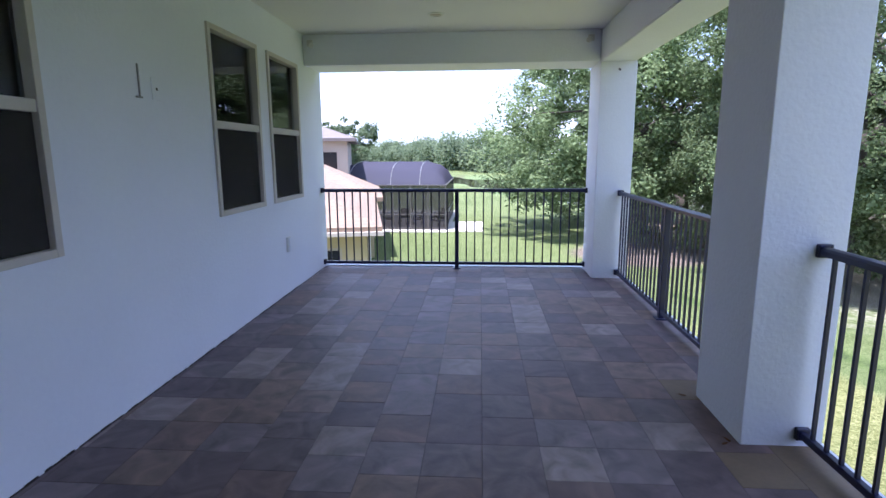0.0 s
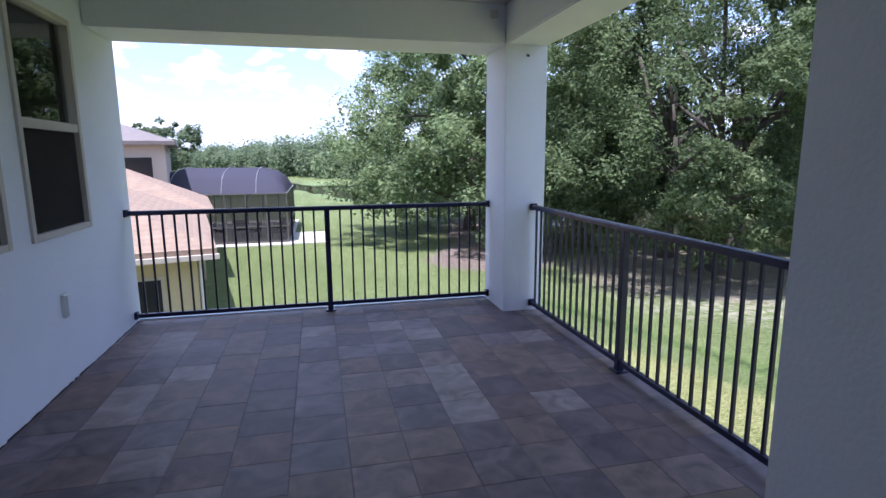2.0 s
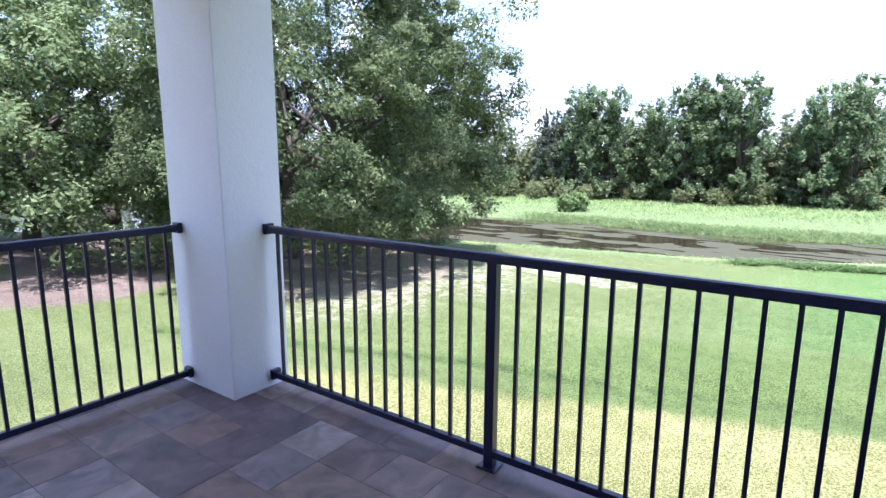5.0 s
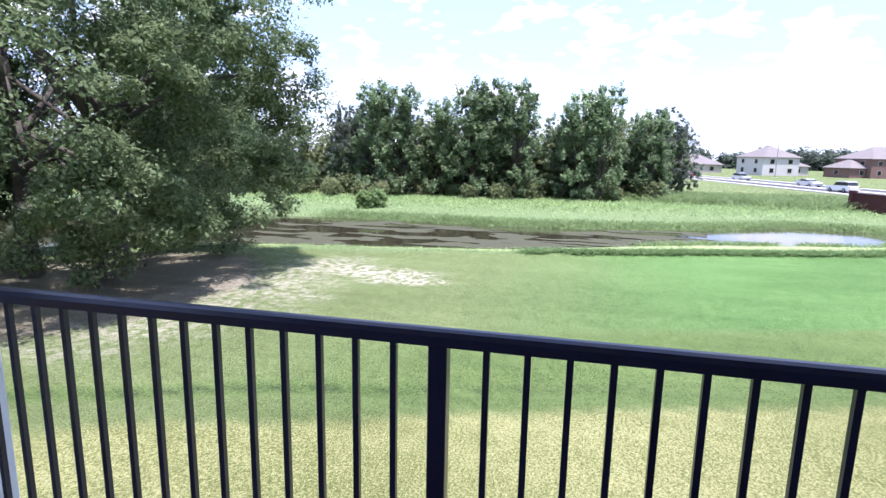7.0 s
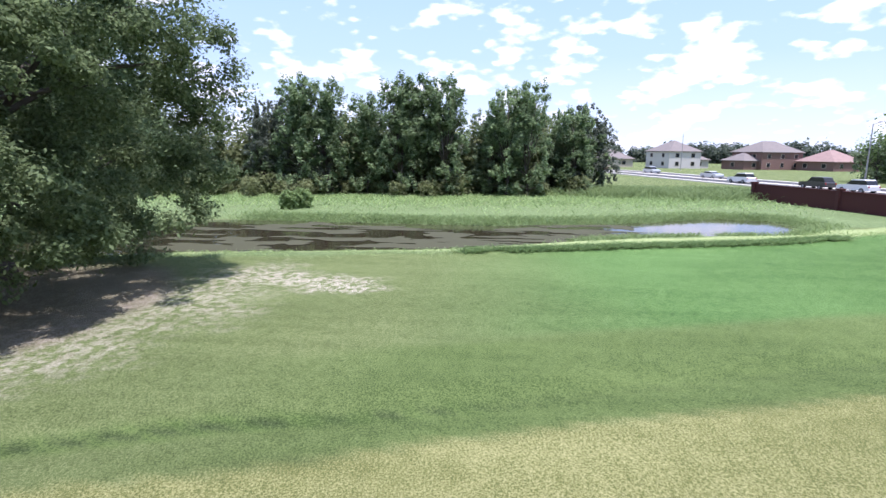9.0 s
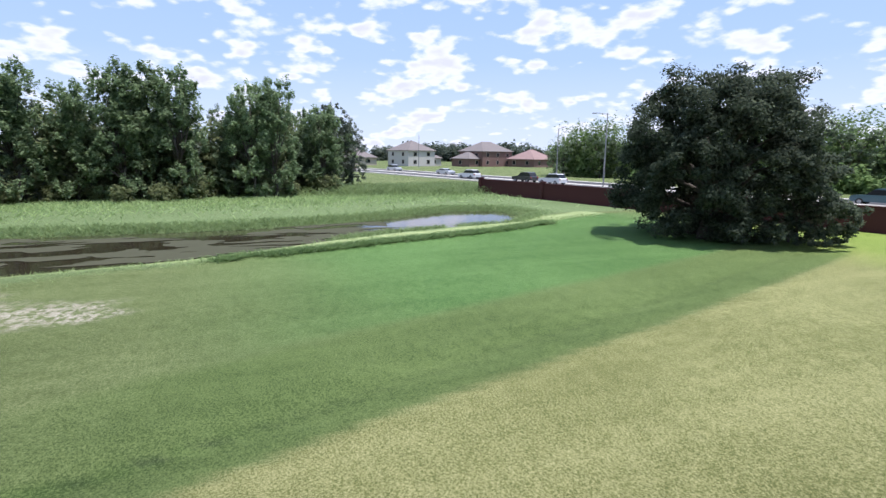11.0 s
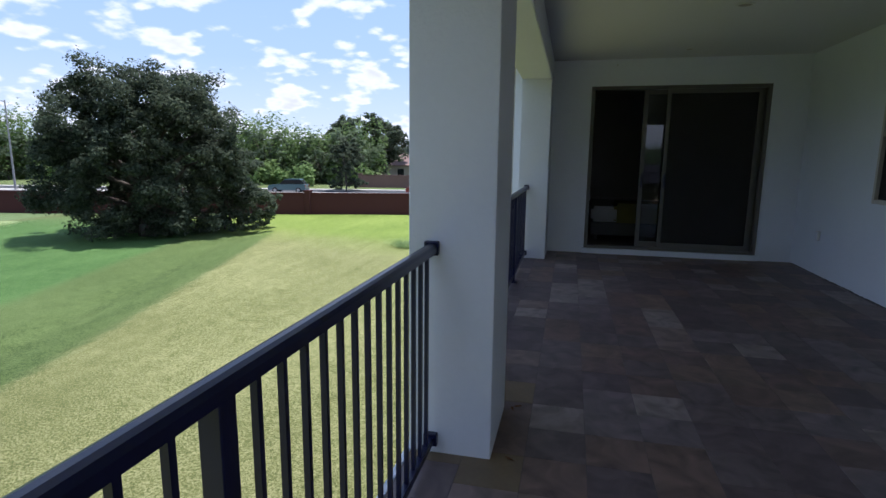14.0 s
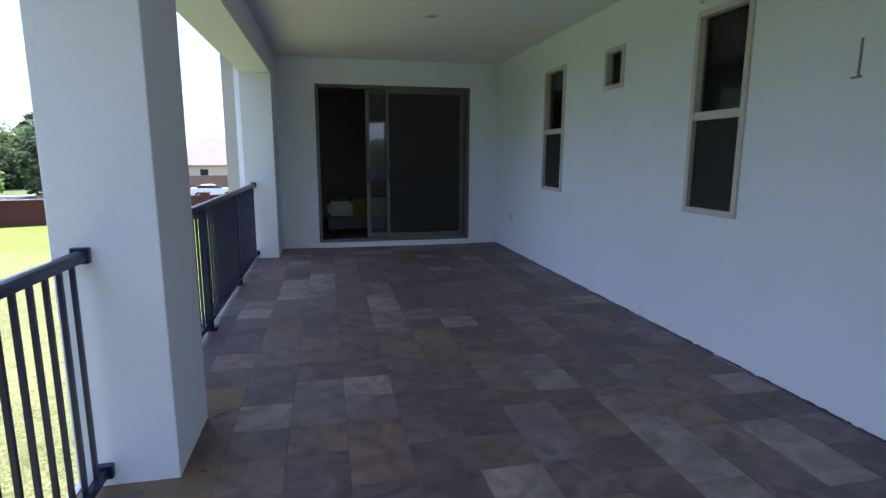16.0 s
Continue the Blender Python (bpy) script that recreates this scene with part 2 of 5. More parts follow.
RUBBER = mat("rubber", (0.02, 0.02, 0.02), 0.8, 0.1, 5, 50, 0)
YELLOWCLOTH = mat("yellow_cloth", (0.27, 0.24, 0.07), 0.9, 0.1, 6, 60, 0.2, 60)
WHITECLOTH = mat("white_cloth", (0.6, 0.6, 0.6), 0.9, 0.05, 6, 60, 0.2, 60)


# mesh helpers
def box(bm, a, b):
    """A box between two corners."""
    v = [bm.verts.new((x, y, z)) for x in (a[0], b[0]) for y in (a[1], b[1]) for z in (a[2], b[2])]
    for f in ((0, 1, 3, 2), (4, 6, 7, 5), (0, 4, 5, 1), (2, 3, 7, 6), (0, 2, 6, 4), (1, 5, 7, 3)):
        bm.faces.new([v[i] for i in f])


def boxes(*pairs):
    bm = bmesh.new()
    for a, b in pairs:
        box(bm, [min(p, q) for p, q in zip(a, b)], [max(p, q) for p, q in zip(a, b)])
    return bm


def bev(bm, w=0.004, seg=1):
    bmesh.ops.recalc_face_normals(bm, faces=bm.faces)
    bmesh.ops.bevel(bm, geom=bm.edges[:], offset=w, segments=seg, affect="EDGES", clamp_overlap=True)
    return bm


def cyl(p, q, r0, r1=None, n=10, bm=None):
    """A tapered rod from p to q."""
    bm = bm or bmesh.new()
    r1 = r0 if r1 is None else r1
    p, q = Vector(p), Vector(q)
    d = (q - p).normalized()
    u = d.orthogonal().normalized()
    w = d.cross(u)
    rings = [[bm.verts.new(c + (u * math.cos(2 * math.pi * i / n) + w * math.sin(2 * math.pi * i / n)) * r) for i in range(n)] for c, r in ((p, r0), (q, r1))]
    for i in range(n):
        bm.faces.new((rings[0][i], rings[0][(i + 1) % n], rings[1][(i + 1) % n], rings[1][i]))
    bm.faces.new(rings[0][::-1])
    bm.faces.new(rings[1])
    return bm


def poly(bm, *pts):
    return bm.faces.new([bm.verts.new(p) for p in pts])


def part(name, bm, material, parent=None, label="", smooth=False):
    me = bpy.data.meshes.new(name)
    bmesh.ops.recalc_face_normals(bm, faces=bm.faces)
    bm.to_mesh(me)
    bm.free()
    me.materials.append(material)
    if smooth:
        me.shade_smooth()
    ob = new(name, me)
    ob.parent = parent
    if label:
        ob["label"] = label
    return ob


def raw(name, verts, faces, material, parent=None, smooth=False):
    me = bpy.data.meshes.new(name)
    me.from_pydata(verts, [], faces)
    me.materials.append(material)
    if smooth:
        me.shade_smooth()
    ob = new(name, me)
    ob.parent = parent
    return ob


def thing(name, at, label, category="", group="", kind=""):
    ob = new(name)
    ob.location = at
    return tagged(ob, label, category, group, kind)


def sheet_with_openings(us, vs, holes, thick, place):
    """A wall of the given thickness on a grid of u and v, with rectangular holes (u0, u1, v0, v1). place(u, v, d) gives the point."""
    U = sorted({*us, *(h[0] for h in holes), *(h[1] for h in holes)})
    V = sorted({*vs, *(h[2] for h in holes), *(h[3] for h in holes)})
    bm = bmesh.new()
    vert = {}

    def P(i, j, d):
        if (i, j, d) not in vert:
            vert[i, j, d] = bm.verts.new(place(U[i], V[j], thick * d))
        return vert[i, j, d]

    def solid(i, j):
        if not (0 <= i < len(U) - 1 and 0 <= j < len(V) - 1):
            return False
        u, v = (U[i] + U[i + 1]) / 2, (V[j] + V[j + 1]) / 2
        return not any(h[0] < u < h[1] and h[2] < v < h[3] for h in holes)

    for i in range(len(U) - 1):
        for j in range(len(V) - 1):
            if not solid(i, j):
                continue
            for d in (0, 1):
                bm.faces.new([P(i, j, d), P(i + 1, j, d), P(i + 1, j + 1, d), P(i, j + 1, d)])
            for di, dj, a, b in ((-1, 0, (i, j), (i, j + 1)), (1, 0, (i + 1, j), (i + 1, j + 1)), (0, -1, (i, j), (i + 1, j)), (0, 1, (i, j + 1), (i + 1, j + 1))):
                if not solid(i + di, j + dj):
                    bm.faces.new([P(*a, 0), P(*b, 0), P(*b, 1), P(*a, 1)])
    return bm


# the balcony's shell
Y0, Y1, YR = -3.02, 6.97, 6.80
X1, XR = 3.45, 3.745
ZC, ZB = 2.88, 2.53
G = -3.2
WINDOWS = [(-1.07, -0.47, 1.01, 2.49), (0.44, 0.80, 2.08, 2.47), (1.80, 2.36, 1.01, 2.49), (4.01, 4.93, 1.01, 2.50), (5.17, 6.05, 1.01, 2.50)]
DOOR = (0.47, 2.89, 0.08, 2.50)

tagged(part("wall_house", sheet_with_openings((Y0 - 0.2, Y1), (G - 0.3, 3.0), WINDOWS, -0.2, lambda u, v, d: (d, u, v)), STUCCO), "white rough stucco house wall with a row of windows", kind="structure")
tagged(part("wall_end", sheet_with_openings((0.003, 4.03), (G - 0.3, 3.0), [DOOR], -0.2, lambda u, v, d: (u, Y0 + d, v)), STUCCO), "white stucco end wall with a wide sliding door", kind="structure")
tagged(part("ceiling", boxes(((0, Y0, ZC), (4.2, Y1 + 0.1, ZC + 0.1))), CEIL), "flat white painted balcony ceiling", kind="structure")
tagged(part("beam_outer", bev(boxes(((X1, Y0 + 0.003, ZB), (3.86, 6.91, ZC - 0.002))), 0.01, 2), STUCCO), "deep white stucco beam along the open side", kind="structure")
tagged(part("beam_end", bev(boxes(((0.003, 6.33, ZB + 0.002), (X1 - 0.003, 6.91, ZC - 0.002))), 0.01, 2), STUCCO), "deep white stucco beam over the end opening", kind="structure")
tagged(part("floor", boxes(((0, Y0, -0.25), (3.85, Y1, -0.002))), GROUT), "tiled balcony floor slab with dark joints", kind="structure")
tagged(part("slab_edge", boxes(((0.003, Y1 - 0.07, -0.02), (3.88, Y1 + 0.02, 0.012)), ((3.852, Y0, -0.30), (3.88, Y1 - 0.072, 0.004))), STUCCO), "white concrete edge round the balcony floor", kind="structure")
tagged(part("roof", boxes(((-9, -7.3, 3.005), (4.15, Y1 + 0.4, 3.2))), SHINGLE_TAN), "overhanging roof over the balcony", kind="structure")


def pillar(y0, y1):
    bm = boxes(((X1, y0, -0.02), (3.86, y1, ZB - 0.001)))
    return tagged(part("pillar", bev(bm, 0.004), STUCCO), "square white stucco pillar beside the railing", "pillar", "balcony pillars")


pillar(2.54, 3.12)
pillar(6.33, 6.91)
pillar(Y0 + 0.004, -2.28)
# the room and storey below and behind, plain walls that close the house
tagged(part("lower_wall", boxes(((3.6, Y0, G - 0.3), (3.8, Y1, -0.26)), ((0.003, Y1 - 0.2, G - 0.3), (3.59, Y1, -0.26))), STUCCO), "plain stucco wall under the balcony", kind="structure")
tagged(part("room_shell", boxes(((-4.2, Y0 - 4, -0.3), (-0.21, Y1, -0.1)), ((-4.4, Y0 - 4, -0.3), (-4.2, Y1, 3.0)), ((-4.2, Y1 - 0.2, -0.1), (-0.21, Y1, 3.0)), ((-4.2, Y0 - 4, 2.9), (4.0, Y0 - 0.21, 3.0)), ((-4.2, Y0 - 0.2, 2.9), (-0.21, Y1, 3.0)), ((-4.2, Y0 - 4.2, -0.3), (4.2, Y0 - 4, 3.0)), ((4.0, Y0 - 4, -0.3), (4.2, Y0 - 0.003, 3.0))), ROOMWALL), "dim plain walls of the rooms inside", kind="structure")
tagged(part("room_floor", boxes(((-0.2, Y0 - 4, -0.2), (3.99, Y0 - 0.003, 0.0))), CARPET), "dark carpeted bedroom floor", kind="structure")


def window(i, y0, y1, z0, z1):
    w = thing("window_%d" % i, (0, (y0 + y1) / 2, z0), "", kind="structure")
    w["label"] = "taupe framed single hung window with dark glass" if z1 - z0 > 1 else "small square taupe framed fixed window"
    h, hw, f = z1 - z0, (y1 - y0) / 2, 0.043
    rim = boxes(((-0.07, -hw, 0), (0.02, -hw + f, h)), ((-0.07, hw - f, 0), (0.02, hw, h)), ((-0.07, -hw + f, 0), (0.02, hw - f, f)), ((-0.07, -hw + f, h - f), (0.02, hw - f, h)))
    part("window_frame", bev(rim, 0.003), FRAME, w)
    if h > 1:
        m = h * 0.49
        part("meeting_rail", bev(boxes(((-0.05, -hw + f, m - 0.03), (0.012, hw - f, m + 0.03))), 0.003), FRAME, w)
        part("pane", boxes(((-0.045, -hw + f, m + 0.03), (-0.04, hw - f, h - f))), GLASS, w)
        part("pane", boxes(((-0.06, -hw + f, f), (-0.055, hw - f, m - 0.03))), GLASS, w)
        part("insect_screen", boxes(((-0.02, -hw + f, f), (-0.017, hw - f, m - 0.03))), MESH, w, "fine dark insect screen")
    else:
        part("pane", boxes(((-0.045, -hw + f, f), (-0.04, hw - f, h - f))), GLASS, w)


for i, o in enumerate(WINDOWS):
    window(i + 1, *o)


def sliding_door():
    d = thing("door_1", (DOOR[0], Y0, DOOR[2]), "wide bronze framed sliding glass door, one leaf slid open", kind="structure")
    W, H = DOOR[1] - DOOR[0], DOOR[3] - DOOR[2]
    part("door_frame", bev(boxes(((0, -0.14, 0), (0.05, 0.012, H)), ((W - 0.05, -0.14, 0), (W, 0.012, H)), ((0.05, -0.14, H - 0.05), (W - 0.05, 0.012, H)), ((0.05, -0.14, 0), (W - 0.05, 0.012, 0.04))), 0.003), DARKFRAME, d)

    def leaf(x0, x1, y, fillm, name, st=0.06):
        lf = part(name, bev(boxes(((x0, y - 0.03, 0.04), (x0 + st, y, H - 0.05)), ((x1 - st, y - 0.03, 0.04), (x1, y, H - 0.05)), ((x0 + st, y - 0.03, 0.04), (x1 - st, y, 0.12)), ((x0 + st, y - 0.03, H - 0.11), (x1 - st, y, H - 0.05))), 0.002), DARKFRAME, d)
        part("pane", boxes(((x0 + st, y - 0.018, 0.12), (x1 - st, y - 0.012, H - 0.11))), fillm, lf)
        part("door_handle", bev(boxes(((x1 - 0.045, y, 0.95), (x1 - 0.02, y + 0.03, 1.15))), 0.004), RAIL, lf)
        return lf
    leaf(0.10, 1.35, -0.02, MESH, "screen_leaf", 0.05)
    leaf(0.05, 1.33, -0.065, GLASS, "door_leaf")
    leaf(0.38, 1.66, -0.105, GLASS, "door_leaf")


sliding_door()
tagged(part("door_sill", bev(boxes(((DOOR[0] - 0.03, Y0 + 0.003, -0.015), (DOOR[1] + 0.03, Y0 + 0.05, DOOR[2] - 0.002))), 0.004), STUCCO), "low white sill under the sliding door", kind="structure")


# railings
def railing(name, p, q, posts, label):
    """A railing from p to q (floor points) with middle posts at the given distances."""
    p, q = Vector(p), Vector(q)
    run = (q - p).length
    t = thing(name, p, label, "railing", "balcony railings")
    t.rotation_euler = (0, 0, math.atan2(q.y - p.y, q.x - p.x))
    top = bmesh.new()
    prof = [(-0.028, 1.012), (-0.028, 1.038), (-0.020, 1.050), (-0.008, 1.055), (0.008, 1.055), (0.020, 1.050), (0.028, 1.038), (0.028, 1.012)]
    rings = [[top.verts.new((x, a, b)) for a, b in prof] for x in (0.01, run - 0.01)]
    for i in range(8):
        top.faces.new((rings[0][i], rings[0][(i + 1) % 8], rings[1][(i + 1) % 8], rings[1][i]))
    top.faces.new(rings[0])
    top.faces.new(rings[1][::-1])
    part("top_rail", top, RAIL, t)
    part("bottom_rail", bev(boxes(((0.01, -0.017, 0.055), (run - 0.01, 0.017, 0.092))), 0.003), RAIL, t)
    for x in (0.0, run - 0.03):
        for z in (1.0, 0.045):
            part("bracket", bev(boxes(((x, -0.034, z), (x + 0.03, 0.034, z + 0.066))), 0.004), RAIL, t)
    cuts = [0.0, *posts, run]
    for x in posts:
        part("post", bev(boxes(((x - 0.025, -0.025, 0.012), (x + 0.025, 0.025, 1.012))), 0.003), RAIL, t)
        part("foot_plate", bev(boxes(((x - 0.05, -0.05, 0.0), (x + 0.05, 0.05, 0.013))), 0.003), RAIL, t)
    bar = None
    data = None
    for a, b in zip(cuts, cuts[1:]):
        a2, b2 = a + (0.10 if a == 0 else 0.125), b - (0.10 if b == run else 0.125)
        n = round((b2 - a2) / 0.107)
        for k in range(n + 1):
            if data is None:
                o = part("baluster", boxes(((-0.0085, -0.0085, 0.09), (0.0085, 0.0085, 1.014))), RAIL, t)
                data = o.data
            else:
                o = new("baluster", data)
                o.parent = t
            o.location.x = a2 + (b2 - a2) * k / n
    return t


RL = "black metal railing with square balusters between pillars"
railing("railing", (0.003, YR, 0), (X1 - 0.002, YR, 0), [1.785], "black metal railing with square balusters from house wall to pillar")
railing("railing", (XR, 3.122, 0), (XR, 6.328, 0), [1.58], RL)
railing("railing", (XR, -2.278, 0), (XR, 2.538, 0), [1.6, 3.21], "long black metal railing with two middle posts")


# ground
def dist_line(X, Y, pts):
    """Distance to a polyline."""
    best = np.full(X.shape, 1e9)
    for (ax, ay), (bx, by) in zip(pts, pts[1:]):
        dx, dy = bx - ax, by - ay
        t = np.clip(((X - ax) * dx + (Y - ay) * dy) / (dx * dx + dy * dy), 0, 1)
        best = np.minimum(best, np.hypot(X - ax - t * dx, Y - ay - t * dy))
    return best


def inside(X, Y, pts):
    r = np.zeros(X.shape, bool)
    for (ax, ay), (bx, by) in zip(pts, pts[1:] + pts[:1]):
        if ay != by:
            r ^= ((Y > ay) != (Y > by)) & (X < (bx - ax) * (Y - ay) / (by - ay) + ax)
    return r


def step(d, a, b):
    t = np.clip((d - a) / (b - a), 0, 1)
    return t * t * (3 - 2 * t)


POND = [(27.6, 19.6), (28.6, 13.5), (30.3, 7.6), (33.2, 1.5), (35.4, -3.2), (37.0, -8.5), (38.0, -13.5), (42.0, -17.0), (46.0, -16.5), (46.8, -12.5), (43.8, -7), (41.6, -1.9), (40.2, 4), (40.0, 9.7), (40.3, 22.4), (37, 34), (30, 52), (18, 84), (6, 104), (-6, 110), (-5, 96), (1.5, 82), (6, 66), (14, 46), (22, 31)]
YELLOW = [(8.3, 14.5), (9.7, 11.0), (10.8, 7.7), (12.1, 3.8), (13.0, 1.0), (14.0, -2.5), (15.9, -9.0), (18.9, -18.6), (22.2, -28.0), (24.8, -34.0)]
DITCH = [(8.8, 18), (11.0, 12.0), (11.8, 9.8), (12.3, 7.6), (13.1, 4.7), (14.6, 0.4), (16.2, -4.6), (19.6, -15.0), (24.6, -29)]
BANKTOP = [(20, 36), (24.5, 22), (26.0, 16.9), (27.5, 8.3), (31.0, -4), (32.5, -9), (38.5, -22)]
SAND = [(13.5, 15.5), (18.5, 14.2), (22.6, 14.2), (21.6, 9.8)]
MULCH = [(9.5, 25), (12, 29), (12.5, 36)]
WALLLINE = [(63, -23.1), (42.7, -27.9), (23.6, -33.8), (11.5, -36.9), (-12, -43.0)]
ROAD = [(-60, -74), (15, -58), (75, -46), (110, -37.5), (140, -31), (180, -17), (330, 60)]


def axis(near, far, stepn, n):
    a = list(np.arange(near[0], near[1] + 1e-6, stepn))
    up = [near[1] + (far[1] - near[1]) * (k / n) ** 3 for k in range(1, n + 1)]
    dn = [near[0] + (far[0] - near[0]) * (k / n) ** 3 for k in range(n, 0, -1)]
    return np.array(dn + a + up)


def noise2(X, Y, f, seed):
    rng = np.random.RandomState(seed)
    s = 0
    for k in range(6):
        a, ph = rng.rand() * 6.28, rng.rand() * 6.28
        ff = f * (0.6 + 1.2 * rng.rand())
        s = s + np.sin((X * np.cos(a) + Y * np.sin(a)) * ff + ph)
    return s / 6


def height(X, Y):
    d = dist_line(X, Y, POND + POND[:1])
    sd = np.where(inside(X, Y, POND), -d, d)
    z = G + 0.03 * noise2(X, Y, 0.5, 3)
    z = z - 0.9 * (1 - step(sd, -2.5, 1.6))
    z = z - 0.12 * (1 - step(dist_line(X, Y, DITCH), 0.0, 1.1))
    z = z + 0.10 * (1 - step(dist_line(X, Y, BANKTOP), 0.0, 2.0))
    return z, sd


def ground():
    xs = axis((-6, 44), (-2600, 2600), 0.25, 60)
    ys = axis((-38, 26), (-2600, 2600), 0.25, 60)
    X, Y = np.meshgrid(xs, ys)
    Z, sd = height(X, Y)
    n1, n2 = noise2(X, Y, 1.1, 5), noise2(X, Y, 3.3, 6)
    n, m = X.shape
    verts = np.stack([X, Y, Z], -1).reshape(-1, 3)
    idx = np.arange(n * m).reshape(n, m)
    faces = np.stack([idx[:-1, :-1], idx[:-1, 1:], idx[1:, 1:], idx[1:, :-1]], -1).reshape(-1, 4)
    ob = raw("ground", verts.tolist(), faces.tolist(), GROUND, smooth=True)
    side = np.interp(Y, [p[1] for p in YELLOW[::-1]], [p[0] for p in YELLOW[::-1]])
    yellow = (1 - step(X - side + 0.16 * n1 + 0.14 * n2, -0.14, 0.14)) * (Y < 16) * np.where(Y > 11, step(16 - Y, 0, 4), 1)
    dd = dist_line(X, Y, DITCH)
    band = step(X - side, -0.1, 0.3) * (1 - step(X - side + 0.35 * n1 + 0.25 * n2, 4.3, 5.0)) * (1 - step(Y, 5, 13))
    dark = np.maximum(0.72 * band, 0.95 * (1 - step(dd + 0.12 * n1, 0.10, 0.50)) * step(Y, 2, 6))
    # Crease darkening put into the ground colour along the ditch bottom
    crease_dark = (1 - step(dd + 0.10 * n1 + 0.08 * n2, 0.02, 0.18)) * (0.22 + 0.7 * step(Y + 2.5 * n1, 3, 8))
    sand = np.maximum(1 - step(dist_line(X, Y, SAND[2:]) + 0.8 * n1 + 0.7 * n2, 0.3, 1.7), 0.62 * (1 - step(dist_line(X, Y, SAND[:3]) + 1.0 * n1 + 0.9 * n2, 0.5, 3.0)))
    # Brown disc under the pond oak: bare soil with tree shade painted in
    oak_shade_soil = 1 - step(np.hypot((X - 17.6) / 1.25, Y - 20.2) + 0.6 * n1, 4.2, 5.6)
    mulch = np.maximum(1 - step(dist_line(X, Y, MULCH) + 0.6 * n1, 2.4, 3.4), 0.7 * oak_shade_soil)
    mud = 1 - step(np.abs(sd + 0.5) + 0.3 * n1, 0.1, 0.8)
    mid = np.interp(Y, [-20, -8, 4, 20, 34], [41, 41, 36.5, 34, 31])
    tall = np.maximum((1 - step(sd + 0.8 * n1, 14, 20)) * (X > mid), 1 - step(sd + 0.3 * n1, 2.0, 3.0))
    emerald = step(X - side + 0.3 * n1, 4.2, 5.2) * (1 - step(Y + 0.6 * n1, -2, 9)) * step(Y, -30, -20) * (X < 40) * 0.78
    lime = (1 - step(Y + 0.28 * (X - 12) + 1.2 * n1, -25.0, -17.0)) * (X < 30) * (Y > -45)
    pale = 1 - step(dist_line(X - 1.7, Y, BANKTOP) + 0.22 * n1 + 0.15 * n2, 1.0, 1.5)
    for name, vals in (("zone", (yellow, dark, sand)), ("zone_b", (mulch, mud, tall)), ("zone_c", (emerald, lime, pale)), ("zone_d", (crease_dark, crease_dark * 0, crease_dark * 0))):
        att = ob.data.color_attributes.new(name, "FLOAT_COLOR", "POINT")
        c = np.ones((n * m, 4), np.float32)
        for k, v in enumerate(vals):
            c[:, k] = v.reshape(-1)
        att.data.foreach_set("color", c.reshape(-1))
    return tagged(ob, "mown lawn with a shallow ditch, bare patches and pond banks", kind="structure")


